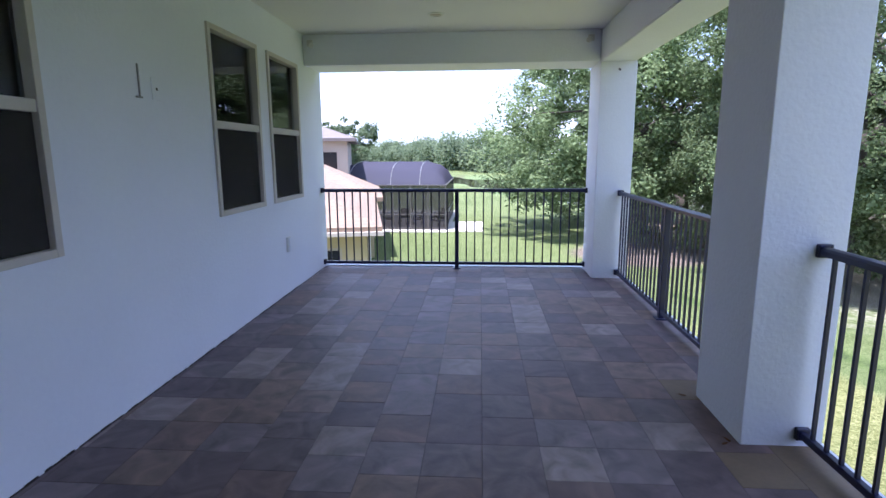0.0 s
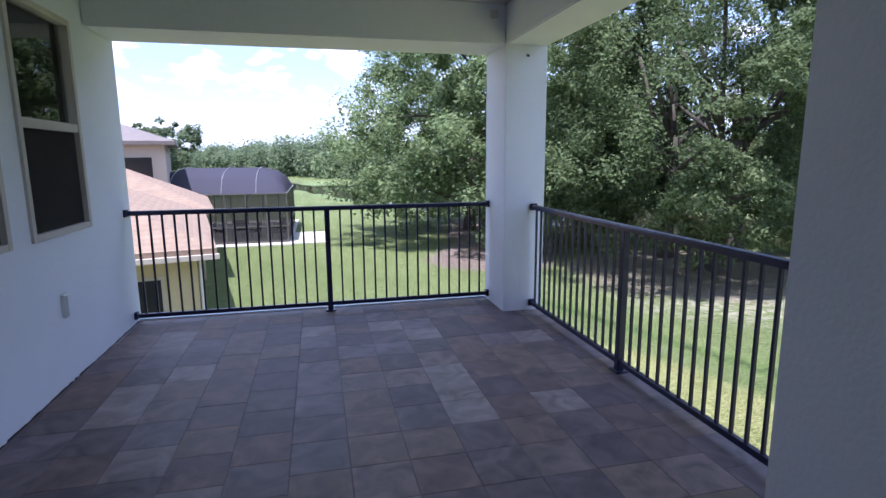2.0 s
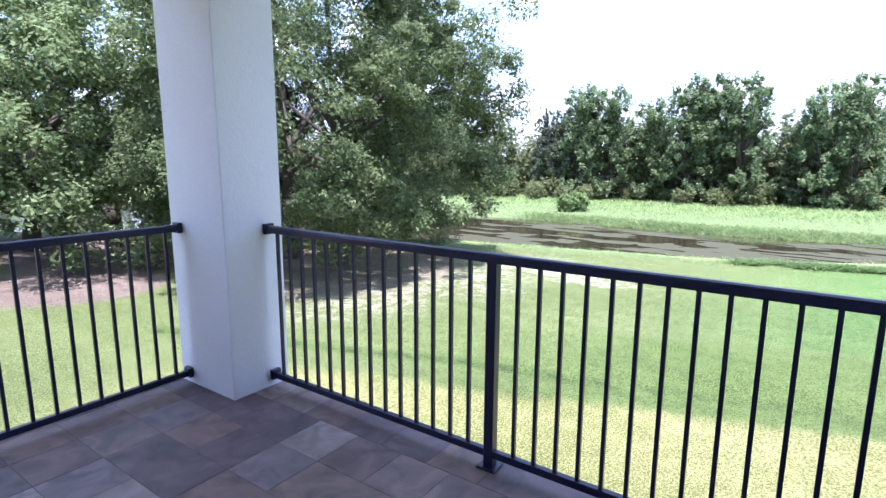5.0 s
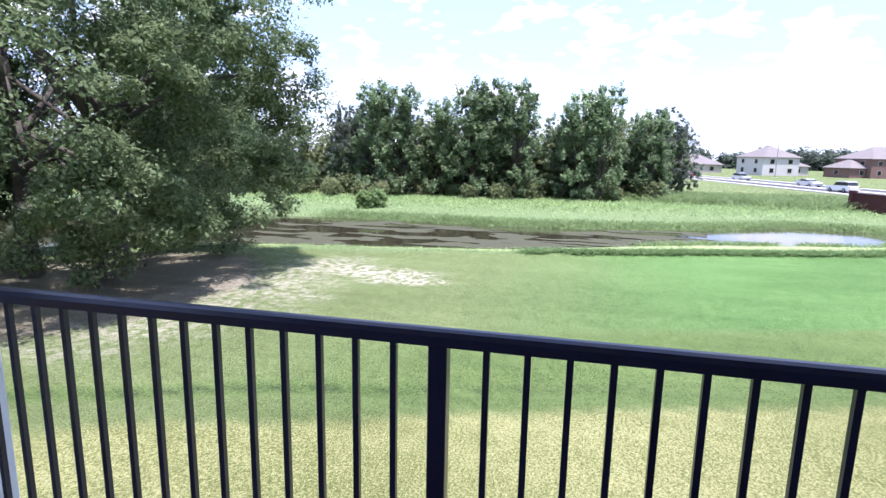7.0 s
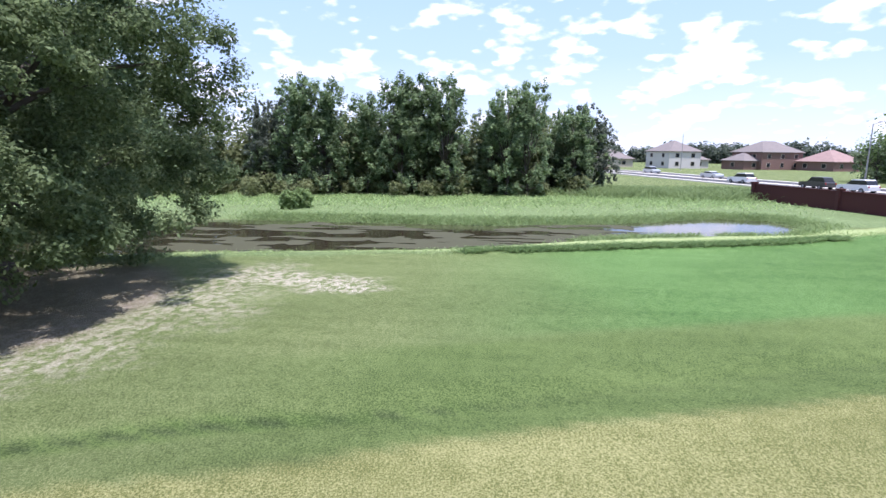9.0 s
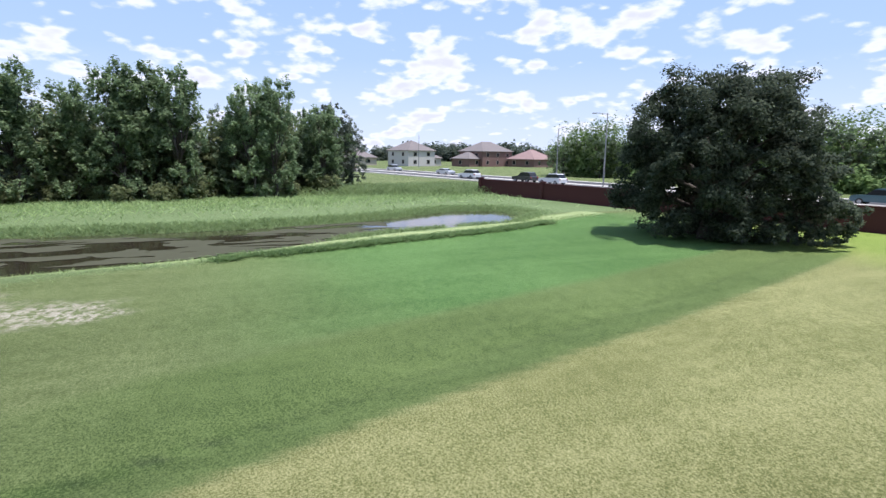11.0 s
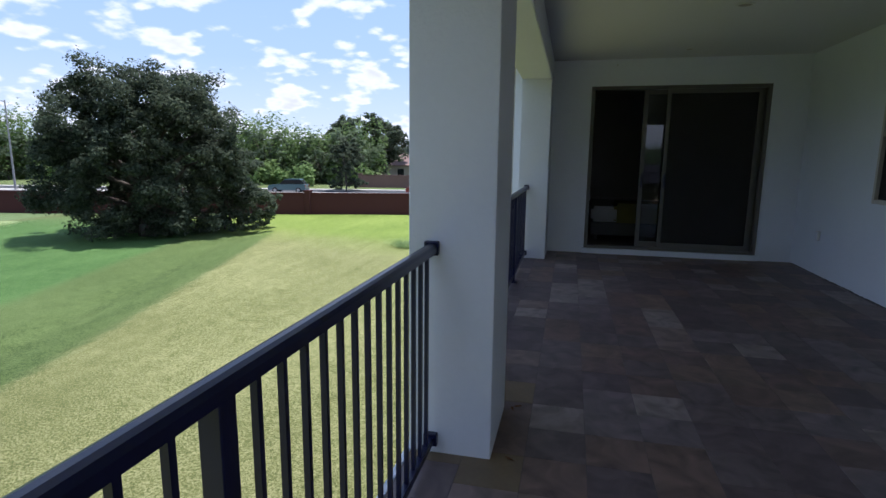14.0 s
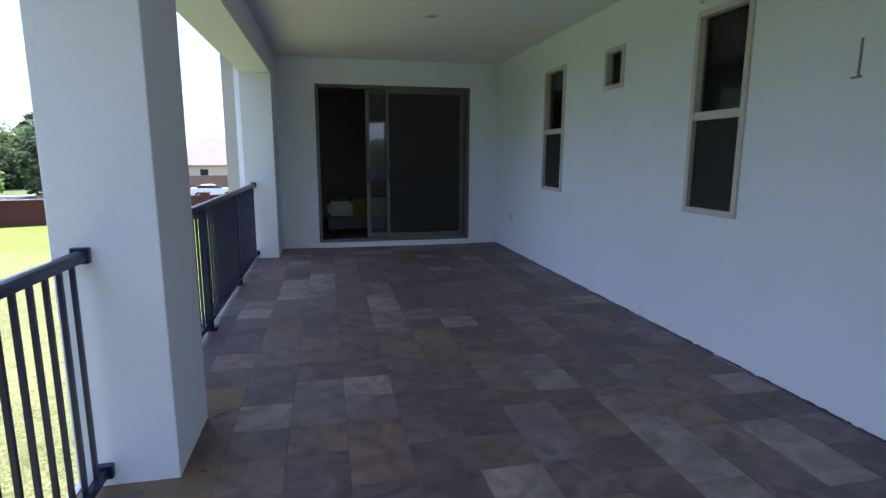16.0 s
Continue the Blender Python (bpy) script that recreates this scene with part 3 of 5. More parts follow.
def ground_material():
    m = bpy.data.materials.new("ground")
    m.use_nodes = True
    nt = m.node_tree
    N, L = nt.nodes.new, nt.links.new
    b = nt.nodes["Principled BSDF"]
    b.inputs["Roughness"].default_value = 0.95
    b.inputs["Specular IOR Level"].default_value = 0.15
    co = N("ShaderNodeTexCoord")

    def ns(scale, detail=4, rough=0.6):
        t = N("ShaderNodeTexNoise")
        t.inputs["Scale"].default_value, t.inputs["Detail"].default_value, t.inputs["Roughness"].default_value = scale, detail, rough
        L(co.outputs["Object"], t.inputs["Vector"])
        return t.outputs[0]

    def ramp(fac, stops):
        r = N("ShaderNodeValToRGB")
        r.color_ramp.elements[0].position, r.color_ramp.elements[0].color = stops[0][0], (*stops[0][1], 1)
        r.color_ramp.elements[1].position, r.color_ramp.elements[1].color = stops[-1][0], (*stops[-1][1], 1)
        for pos, c in stops[1:-1]:
            r.color_ramp.elements.new(pos).color = (*c, 1)
        L(fac, r.inputs[0])
        return r.outputs[0]

    def mix(fac, a, c):
        x = N("ShaderNodeMixRGB")
        L(fac, x.inputs[0])
        L(a, x.inputs[1])
        L(c, x.inputs[2])
        return x.outputs[0]

    def add(a, c, k=1.0):
        x = N("ShaderNodeMath")
        x.operation = "MULTIPLY_ADD"
        L(c, x.inputs[0])
        x.inputs[1].default_value = k
        L(a, x.inputs[2])
        return x.outputs[0]

    def split(name):
        a, s = N("ShaderNodeAttribute"), N("ShaderNodeSeparateColor")
        a.attribute_name = name
        L(a.outputs["Color"], s.inputs[0])
        return s.outputs

    z, zb = split("zone"), split("zone_b")
    fine, med, big = ns(24, 8, 0.9), ns(2.2, 6, 0.65), ns(0.22, 3, 0.5)
    turn, streak = N("ShaderNodeMapping"), N("ShaderNodeTexNoise")
    turn.inputs["Rotation"].default_value = (0, 0, radians(-16.8))
    turn.inputs["Scale"].default_value = (1.5, 0.07, 1.0)
    streak.inputs["Scale"].default_value, streak.inputs["Detail"].default_value = 1.0, 4
    L(co.outputs["Object"], turn.inputs["Vector"])
    L(turn.outputs[0], streak.inputs["Vector"])
    half = N("ShaderNodeMath")
    half.operation = "MULTIPLY"
    L(fine, half.inputs[0])
    half.inputs[1].default_value = 1.5
    shift = N("ShaderNodeMath")
    shift.operation = "SUBTRACT"
    shift.inputs[1].default_value = 0.430
    L(add(add(add(half.outputs[0], med, 0.14), big, 0.12), streak.outputs[0], 0.09), shift.inputs[0])
    f = shift.outputs[0]
    lawn = ramp(f, [(0.40, (0.058, 0.080, 0.026)), (0.5, (0.120, 0.156, 0.054)), (0.60, (0.215, 0.248, 0.108))])
    yel = ramp(f, [(0.40, (0.095, 0.108, 0.034)), (0.5, (0.208, 0.222, 0.076)), (0.60, (0.400, 0.385, 0.185))])
    drk = ramp(f, [(0.40, (0.038, 0.072, 0.016)), (0.5, (0.092, 0.142, 0.040)), (0.60, (0.160, 0.225, 0.068))])
    snd = ramp(f, [(0.4, (0.20, 0.18, 0.11)), (0.5, (0.36, 0.33, 0.25)), (0.62, (0.52, 0.49, 0.41))])
    # Mulch colours, also used for the soil and painted shade under the oak
    mul = ramp(f, [(0.42, (0.10, 0.075, 0.06)), (0.56, (0.22, 0.175, 0.145)), (0.62, (0.36, 0.31, 0.26))])
    mud = ramp(f, [(0.38, (0.05, 0.04, 0.025)), (0.6, (0.15, 0.13, 0.08))])
    tal = ramp(f, [(0.38, (0.09, 0.13, 0.05)), (0.5, (0.14, 0.195, 0.08)), (0.62, (0.20, 0.26, 0.12))])
    em = ramp(f, [(0.40, (0.033, 0.084, 0.020)), (0.5, (0.072, 0.172, 0.041)), (0.60, (0.140, 0.266, 0.082))])
    lime = ramp(f, [(0.41, (0.09, 0.14, 0.025)), (0.5, (0.19, 0.27, 0.045)), (0.59, (0.32, 0.38, 0.10))])
    zc = split("zone_c")
    c = mix(zc[0], lawn, em)
    c = mix(z[1], c, drk)
    c = mix(z[0], c, yel)
    c = mix(zc[1], c, lime)
    c = mix(zb[2], c, tal)
    c = mix(zc[2], c, ramp(f, [(0.40, (0.17, 0.22, 0.08)), (0.5, (0.29, 0.36, 0.15)), (0.62, (0.42, 0.46, 0.24))]))
    # Near-black greens for the darkened line along the ditch
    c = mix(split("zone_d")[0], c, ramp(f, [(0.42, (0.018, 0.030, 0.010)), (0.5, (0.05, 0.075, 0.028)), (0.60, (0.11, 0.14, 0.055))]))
    sandf = N("ShaderNodeMath")
    sandf.operation = "MULTIPLY"
    L(z[2], sandf.inputs[0])
    gate = N("ShaderNodeMapRange")
    gate.inputs["From Min"].default_value, gate.inputs["From Max"].default_value = 0.44, 0.57
    gate.inputs["To Min"].default_value, gate.inputs["To Max"].default_value = 0.0, 1.2
    L(ns(3.4, 5, 0.7), gate.inputs["Value"])
    L(gate.outputs[0], sandf.inputs[1])
    c = mix(sandf.outputs[0], c, snd)
    c = mix(zb[0], c, mul)
    c = mix(zb[1], c, mud)
    L(c, b.inputs["Base Color"])
    bn = N("ShaderNodeBump")
    bn.inputs["Strength"].default_value, bn.inputs["Distance"].default_value = 0.8, 0.05
    L(fine, bn.inputs["Height"])
    L(bn.outputs[0], b.inputs["Normal"])
    return m


def water_material():
    m = mat("pond_water", (0.035, 0.030, 0.018), 0.06, 0.1, 0.3, 3, 0.0, spec=0.5)
    nt = m.node_tree
    N, L = nt.nodes.new, nt.links.new
    co, n, bn = N("ShaderNodeTexCoord"), N("ShaderNodeTexNoise"), N("ShaderNodeBump")
    n.inputs["Scale"].default_value = 3
    bn.inputs["Strength"].default_value, bn.inputs["Distance"].default_value = 0.12, 0.02
    L(co.outputs["Object"], n.inputs["Vector"])
    L(n.outputs[0], bn.inputs["Height"])
    L(bn.outputs[0], nt.nodes["Principled BSDF"].inputs["Normal"])
    return m


GROUND, WATER = ground_material(), water_material()
ground()
wb = bmesh.new()
poly(wb, (20, -20, G - 0.28), (52, -20, G - 0.28), (52, 60, G - 0.28), (34, 100, G - 0.28), (-10, 118, G - 0.28), (-12, 90, G - 0.28), (20, 28, G - 0.28))
tagged(part("pond_water", wb, WATER), "still dark pond water", kind="structure")


def strip(pts, w, z, name, material, label, wid=0.05):
    bm = bmesh.new()
    for (ax, ay), (bx, by) in zip(pts, pts[1:]):
        d = Vector((bx - ax, by - ay, 0)).normalized()
        s = Vector((-d.y, d.x, 0)) * w / 2
        a, b = Vector((ax, ay, z)), Vector((bx, by, z))
        poly(bm, a - s, b - s, b + s, a + s)
    return tagged(part(name, bm, material), label, kind="structure")


strip(ROAD, 15, G + 0.05, "road", ASPHALT, "wide grey asphalt road beyond the wall")


# vegetation
def blob_points(rng, centre, rad, n, shell=0.55):
    v = rng.normal(size=(n, 3))
    v /= np.linalg.norm(v, axis=1)[:, None]
    r = shell + (1 - shell) * rng.random(n) ** 0.6
    ph = rng.random(4) * 6.283
    az, el = np.arctan2(v[:, 1], v[:, 0]), v[:, 2]
    r = r * (1 + 0.32 * np.sin(3 * az + ph[0] + 2 * el) * np.cos(4 * el + ph[1]) + 0.18 * np.sin(7 * az + ph[2]) * np.cos(6 * el + ph[3]))
    return np.array(centre) + v * r[:, None] * np.array(rad), v


def leaf_cloud(P, D, rng, size, aspect=0.55, droop=0.0):
    """Leaf sprays: one small bent quad at each point, turned roughly outwards."""
    n = len(P)
    nrm = D * 0.7 + rng.normal(size=(n, 3)) * 0.6 + np.array([0, 0, 0.95])
    nrm /= np.linalg.norm(nrm, axis=1)[:, None]
    t = rng.normal(size=(n, 3)) + np.array([0, 0, -droop])
    t -= (t * nrm).sum(1)[:, None] * nrm
    t /= np.linalg.norm(t, axis=1)[:, None]
    b = np.cross(nrm, t)
    s = size * (0.55 + 0.9 * rng.random(n))[:, None]
    q = np.stack([P - t * s, P + b * s * aspect - nrm * s * 0.15, P + t * s, P - b * s * aspect - nrm * s * 0.15], 1)
    return q.reshape(-1, 3)


def quads(name, V, material, parent):
    me = bpy.data.meshes.new(name)
    n = len(V) // 4
    me.vertices.add(len(V))
    me.vertices.foreach_set("co", V.astype(np.float32).reshape(-1))
    me.loops.add(n * 4)
    me.loops.foreach_set("vertex_index", np.arange(n * 4, dtype=np.int32))
    me.polygons.add(n)
    me.polygons.foreach_set("loop_start", np.arange(n, dtype=np.int32) * 4)
    me.update(calc_edges=True)
    me.materials.append(material)
    ob = new(name, me)
    ob.parent = parent
    return ob


def tree(seed, at, height_, spread, low, leaves, size, material, label, name="tree", br=0.18, category="tree", group="", trunk=0.35, stems=1, blobs=60, squash=0.8, droop=0.3, peak=0.55, spires=0):
    """A tree with a tapered trunk, limbs that end in clumps of leaf sprays, and an uneven crown. low: how high the crown starts."""
    rng = np.random.default_rng(seed)
    t = thing(name, at, label, category, group)
    bm = bmesh.new()
    ends = []
    cz = low + (height_ - low) * peak
    for k in range(blobs):
        a, u = rng.random() * 6.283, rng.random()
        zz = low + (height_ - low) * (0.04 + 0.90 * u)
        f = 1 - abs((zz - cz) / (max(height_ - cz, cz - low) * 1.08)) ** 2.2
        rr = spread * math.sqrt(max(f, 0.05)) * (0.35 + 0.62 * math.sqrt(rng.random()))
        ends.append((rr * math.cos(a), rr * math.sin(a), zz))
    th = low + (height_ - low) * 0.45
    roots = [(0.9 * spread * 0.25 * math.cos(2.1 * s) * (stems > 1), 0.9 * spread * 0.25 * math.sin(2.1 * s) * (stems > 1)) for s in range(stems)]
    for s, (rx, ry) in enumerate(roots):
        p, r = Vector((rx, ry, -0.15)), trunk
        for k in range(5):
            q = p + Vector((rng.normal() * 0.08 * th * 0.3, rng.normal() * 0.08 * th * 0.3, th / 5))
            cyl(p, q, r, r * 0.85, 8, bm)
            p, r = q, r * 0.85
    for k, e in enumerate(ends[:26]):
        rx, ry = roots[k % stems]
        zf = min(e[2] * 0.7, th * (0.45 + 0.5 * rng.random()))
        p = Vector((rx, ry, zf))
        e = Vector(e)
        mid = p.lerp(e, 0.5) + Vector((0, 0, 0.12 * (e - p).length))
        cyl(p, mid, trunk * 0.32, trunk * 0.2, 6, bm)
        cyl(mid, e, trunk * 0.2, trunk * 0.06, 5, bm)
    part("trunk", bm, BARK, t, smooth=True)
    per = leaves // blobs
    Ps, Ds = [], []
    for e in ends:
        rad = spread * (br + 0.14 * rng.random())
        sub = 6
        for _ in range(sub):
            o = np.clip(rng.normal(size=3), -1.5, 1.5) * rad * 0.62
            P, D = blob_points(rng, np.array(e) + o, (rad * 0.5, rad * 0.5, rad * 0.5 * squash), per // sub, 0.25)
            Ps.append(P)
            Ds.append(D)
    for k in range(spires):
        a, rr = rng.random() * 6.283, spread * 0.55 * math.sqrt(rng.random())
        top = low + (height_ - low) * (0.72 + 0.33 * rng.random() - 0.22 * rr / spread)
        for j in range(9):
            f = j / 8
            c = (rr * math.cos(a) + 0.1 * rng.normal(), rr * math.sin(a) + 0.1 * rng.normal(), top - (1 - f) * 3.2)
            w_ = 0.74 - 0.6 * f
            P, D = blob_points(rng, c, (w_, w_, 0.45), int(210 * (1.15 - f)), 0.2)
            Ps.append(P)
            Ds.append(D)
    P, D = np.concatenate(Ps), np.concatenate(Ds)
    keep = P[:, 2] > 0.15
    quads("crown", leaf_cloud(P[keep], D[keep], rng, size, 0.55, droop), material, t)
    return t


OAKL = "broad green live oak with drooping leafy boughs"
tree(1, (12.3, 33.0, G), 13.3, 9.2, 0.6, 190000, 0.105, OAK, OAKL + " over a mulch bed", group="oaks behind the house", trunk=0.45, stems=3, blobs=165, br=0.11, peak=0.42)
tree(2, (18.4, 21.6, G), 14.5, 7.9, 1.1, 290000, 0.072, OAK, OAKL + " beside the pond", group="oaks behind the house", trunk=0.4, stems=3, blobs=160, droop=1.2, br=0.10, peak=0.36)
tree(3, (33.0, 28.8, G), 15.8, 4.6, 1.5, 80000, 0.11, BLUEOAK, "tall blue-green oak at the edge of the pond", group="oaks behind the house", trunk=0.35, blobs=60, spires=5)
tree(4, (27.3, -21.2, G), 8.9, 5.0, 0.1, 160000, 0.088, DARKOAK, "dense dark green oak with boughs reaching the lawn", trunk=0.5, stems=3, blobs=150, peak=0.45, br=0.14)
# Skirt of the big oak's crown, added as a plant of its own
tree(5, (23.6, -23.8, G), 4.6, 2.5, 0.1, 16000, 0.10, DARKOAK, "dark low boughs of the big oak, added as a separate plant", name="shrub", category="bush", trunk=0.08, stems=3, blobs=40, peak=0.4)

# woods across the pond
protos = []
for k, (h, s, lo, m, pk) in enumerate([(9.5, 3.0, 0.1, WOODS, 0.35), (11.6, 2.7, 0.1, GREYGREEN, 0.4), (7.5, 3.3, 0.1, OLIVE, 0.35), (10.5, 3.4, 0.1, BLUEOAK, 0.35)]):
    protos.append(tree(20 + k, (58 + 4 * k, 40 - 14 * k, G), h, s, lo, 15000, 0.11, m, "leafy green woodland tree across the pond", group="woodland trees", trunk=0.2, blobs=90, peak=pk, br=0.09, spires=5))
rng = np.random.default_rng(5)
WOODEDGE = [(52, 62), (56, 46), (59.5, 31), (61.5, 18), (63, 6), (67, -4), (70, -8.5)]
wx = np.interp(np.linspace(0, 1, 26), np.linspace(0, 1, len(WOODEDGE)), [p[0] for p in WOODEDGE])
wy = np.interp(np.linspace(0, 1, 26), np.linspace(0, 1, len(WOODEDGE)), [p[1] for p in WOODEDGE])
cheap = tree(29, (66, 20, G), 9.5, 3.6, 0.3, 4000, 0.22, WOODS, "leafy green woodland tree deep in the woods", group="woodland trees", trunk=0.2, blobs=50, br=0.10)
for row in range(2):
    for x, y in list(zip(wx, wy))[::1 + row]:
        k = (0, 1, 3, 0, 2, 3, 1)[rng.integers(0, 7)]
        s = 0.55 + 0.48 * rng.random()
        p = protos[k] if row == 0 else cheap
        m = Matrix.Translation((x + 2 + row * 5 + rng.normal() * 0.8, y + rng.normal() * 1.2, G - 0.05)) @ Matrix.Rotation(rng.random() * 6.28, 4, "Z")
        o = copy_thing(p, m)
        o.scale = (s, s, s * (0.85 + 0.3 * rng.random()))

POPLARS = [(62, 0.9, 13.0), (62.5, 3.2, 11.2), (61.5, 9.8, 12.2), (62, 13.3, 12.6), (61, 14.8, 11.8), (60.5, 22.6, 11.8), (60, 25.4, 12.2), (66, -4.5, 9.6), (62, 18.5, 10.5)]
pop = tree(31, (POPLARS[0][0], POPLARS[0][1], G), 12.4, 2.4, 0.1, 8000, 0.14, BLUEOAK, "tall narrow tree above the woods", group="woodland trees", trunk=0.18, blobs=90, peak=0.3, squash=1.9, br=0.10, spires=8)
for x, y, h in POPLARS[1:]:
    o = copy_thing(pop, Matrix.Translation((x, y, G)) @ Matrix.Rotation(x * y, 4, "Z"))
    s = h / 11.8
    o.scale = (s * 1.1, s * 1.1, s)

# trees beyond the road and far off
far_oak = tree(40, (42.5, -95, G), 12.0, 7.6, 2.5, 26000, 0.30, DARKOAK, "wide dark oak beyond the road", trunk=0.5, blobs=90, br=0.09)
tree(41, (32.0, -60.5, G), 7.0, 2.3, 0.3, 12000, 0.14, DARKOAK, "young conical tree behind the boundary wall", trunk=0.12, blobs=40, peak=0.25)
tree(42, (-34, 148, G), 13.0, 8.0, 0.5, 16000, 0.38, WOODS, "broad tree beyond the neighbouring house", trunk=0.5, blobs=50)
SCRUB = [(70, -78), (55, -79), (49, -80), (44, -78), (39, -81), (98, -68), (106, -64), (86, -74)]
for k, (x, y) in enumerate(SCRUB):
    p = cheap
    o = copy_thing(p, Matrix.Translation((x, y, G - 0.05)) @ Matrix.Rotation(k * 1.7, 4, "Z"))
    tagged(o, "mid green tree in the scrub beyond the road", group="scrub trees")
    s = 0.8 + 0.25 * ((k * 37) % 10) / 10
    o.scale = (s * 1.15, s * 1.15, s)


def far_woods(name, line, h, size, dens, material, label, seed, depth=14, base=G, every=0.45):
    """A strip of distant woodland as one mass of leaf sprays in uneven crowns."""
    rng = np.random.default_rng(seed)
    P, D = [], []
    for (ax, ay), (bx, by) in zip(line, line[1:]):
        run = math.hypot(bx - ax, by - ay)
        for k in range(max(1, int(run / (h * every)))):
            f = rng.random()
            c = np.array((ax + (bx - ax) * f + rng.normal() * depth * 0.3, ay + (by - ay) * f + rng.normal() * depth * 0.3, 0))
            hh = h * (0.65 + 0.45 * rng.random())
            for z in (0.25, 0.6):
                q, d = blob_points(rng, c + np.array((0, 0, base + hh * z)), (h * 0.42, h * 0.42, hh * 0.4), dens, 0.55)
                P.append(q)
                D.append(d)
    P, D = np.concatenate(P), np.concatenate(D)
    keep = P[:, 2] > base
    return tagged(quads(name, leaf_cloud(P[keep], D[keep], rng, size, 0.7), material, None), label, kind="stuff")


far_woods("woods_mass", [(52, 84), (56, 64), (61, 46), (65, 31), (67, 18), (68.5, 6), (72, -5)], 9.6, 0.20, 1100, OLIVE, "dense green mass of the woods behind the front trees", 35, depth=4, every=0.16)
far_woods("far_woods", [(56, 66), (42, 92), (24, 122), (4, 142), (-18, 205), (-60, 300), (-160, 380)], 10.5, 0.42, 420, WOODS, "distant green woodland beyond the field", 3, every=0.26)
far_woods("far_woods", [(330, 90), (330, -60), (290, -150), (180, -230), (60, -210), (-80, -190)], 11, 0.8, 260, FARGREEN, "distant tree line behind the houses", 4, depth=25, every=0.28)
far_woods("undergrowth", [(55, 46), (57.5, 31), (59.5, 18), (61.5, 6), (66, -6)], 2.3, 0.14, 300, OLIVE, "low uneven undergrowth along the foot of the woods", 7, depth=5, every=0.5)
far_woods("scrub_woods", [(112, -68), (88, -78), (66, -84), (46, -84), (38, -90)], 11.8, 0.25, 1200, BRIGHT, "dense green scrub woodland beyond the road", 31, depth=6, every=0.17)
far_woods("scrub_edge", [(88, -66), (60, -72), (44, -73), (37, -76)], 3.6, 0.3, 200, BRIGHT, "sunlit bushes along the far side of the road", 8, depth=5)
far_woods("bush", [(45.2, 21.0), (46.6, 20.6)], 1.6, 0.12, 900, TALLGRASS, "lone tall grass clump on the far bank", 9, depth=0.6)


def tufts(name, P, h, w, material, label, seed):
    """Upright blades, three corners each, leaning at random."""
    rng = np.random.default_rng(seed)
    n = len(P)
    a = rng.random(n) * 6.283
    u = np.stack([np.cos(a), np.sin(a), np.zeros(n)], 1)
    hh = h * (0.5 + 0.9 * rng.random(n))[:, None]
    lean = rng.normal(size=(n, 3)) * np.array([1.3, 1.3, 0]) * hh
    top = P + lean + np.array([0, 0, 1.0]) * hh
    V = np.stack([P - u * w, P + u * w, top + u * w * 0.25, top - u * w * 0.25], 1).reshape(-1, 3)
    return tagged(quads(name, V, material, None), label, kind="stuff")


def along(line, n, spread, seed, lo=0.0):
    rng = np.random.default_rng(seed)
    seg = [math.hypot(b[0] - a[0], b[1] - a[1]) for a, b in zip(line, line[1:])]
    f = rng.random(n) * sum(seg)
    cum = np.concatenate([[0], np.cumsum(seg)])
    X = np.interp(f, cum, [p[0] for p in line]) + rng.normal(size=n) * spread
    Y = np.interp(f, cum, [p[1] for p in line]) + rng.normal(size=n) * spread
    keep = noise2(X, Y, 1.6, seed) > lo
    X, Y = X[keep], Y[keep]
    Z, _ = height(X, Y)
    return np.stack([X, Y, Z - 0.02], 1)


HEDGE = [(27.9, 6.2), (29.4, 1.0), (31.0, -4), (32.6, -9.5), (35, -15)]
tufts("bank_plants", along(HEDGE, 13000, 0.17, 11, -0.35), 0.19, 0.04, BANKPLANT, "dark green broad leaved plants along the pond bank", 12)
tufts("bank_grass", along([(24.5, 22), (26.2, 16.9), (27.9, 8.3), (31.4, -4), (33, -9), (39, -22)], 5000, 0.55, 13, -0.3), 0.10, 0.018, TALLGRASS, "pale long grass along the near bank", 14)
tufts("water_grass", along([(38.0, -13.5), (42.0, -17.5), (46.5, -17), (47.4, -12.5), (44.4, -7), (42.2, -1.9), (40.8, 4), (40.6, 9.7), (40.9, 22.4)], 22000, 0.8, 15, -2), 0.22, 0.03, TALLGRASS, "tall grass at the water's far edge", 16)
tufts("reeds", along([(34.2, 0.5), (36.2, -3.0), (37.4, -7), (38.2, -11)], 14000, 0.8, 17, -0.3), 0.24, 0.03, TALLGRASS, "reeds standing in the shallow water", 18)
tufts("far_bank_grass", along([(54, 34), (57, 20), (58, 6), (62, -8), (60, -20)], 18000, 5.0, 19, -2), 0.25, 0.05, TALLGRASS, "rough long grass on the far bank", 20)
tufts("verge_weeds", along([(67, -5), (67, -12), (66, -19), (70, -24)], 16000, 2.6, 23, -0.5), 0.75, 0.07, TALLGRASS, "tall rough weeds at the corner of the boundary wall", 24)
tufts("weed", along([(11.1, -20.5), (11.4, -20.8)], 500, 0.22, 21, -2), 0.35, 0.015, TALLGRASS, "lone dark weed on the lawn", 22)


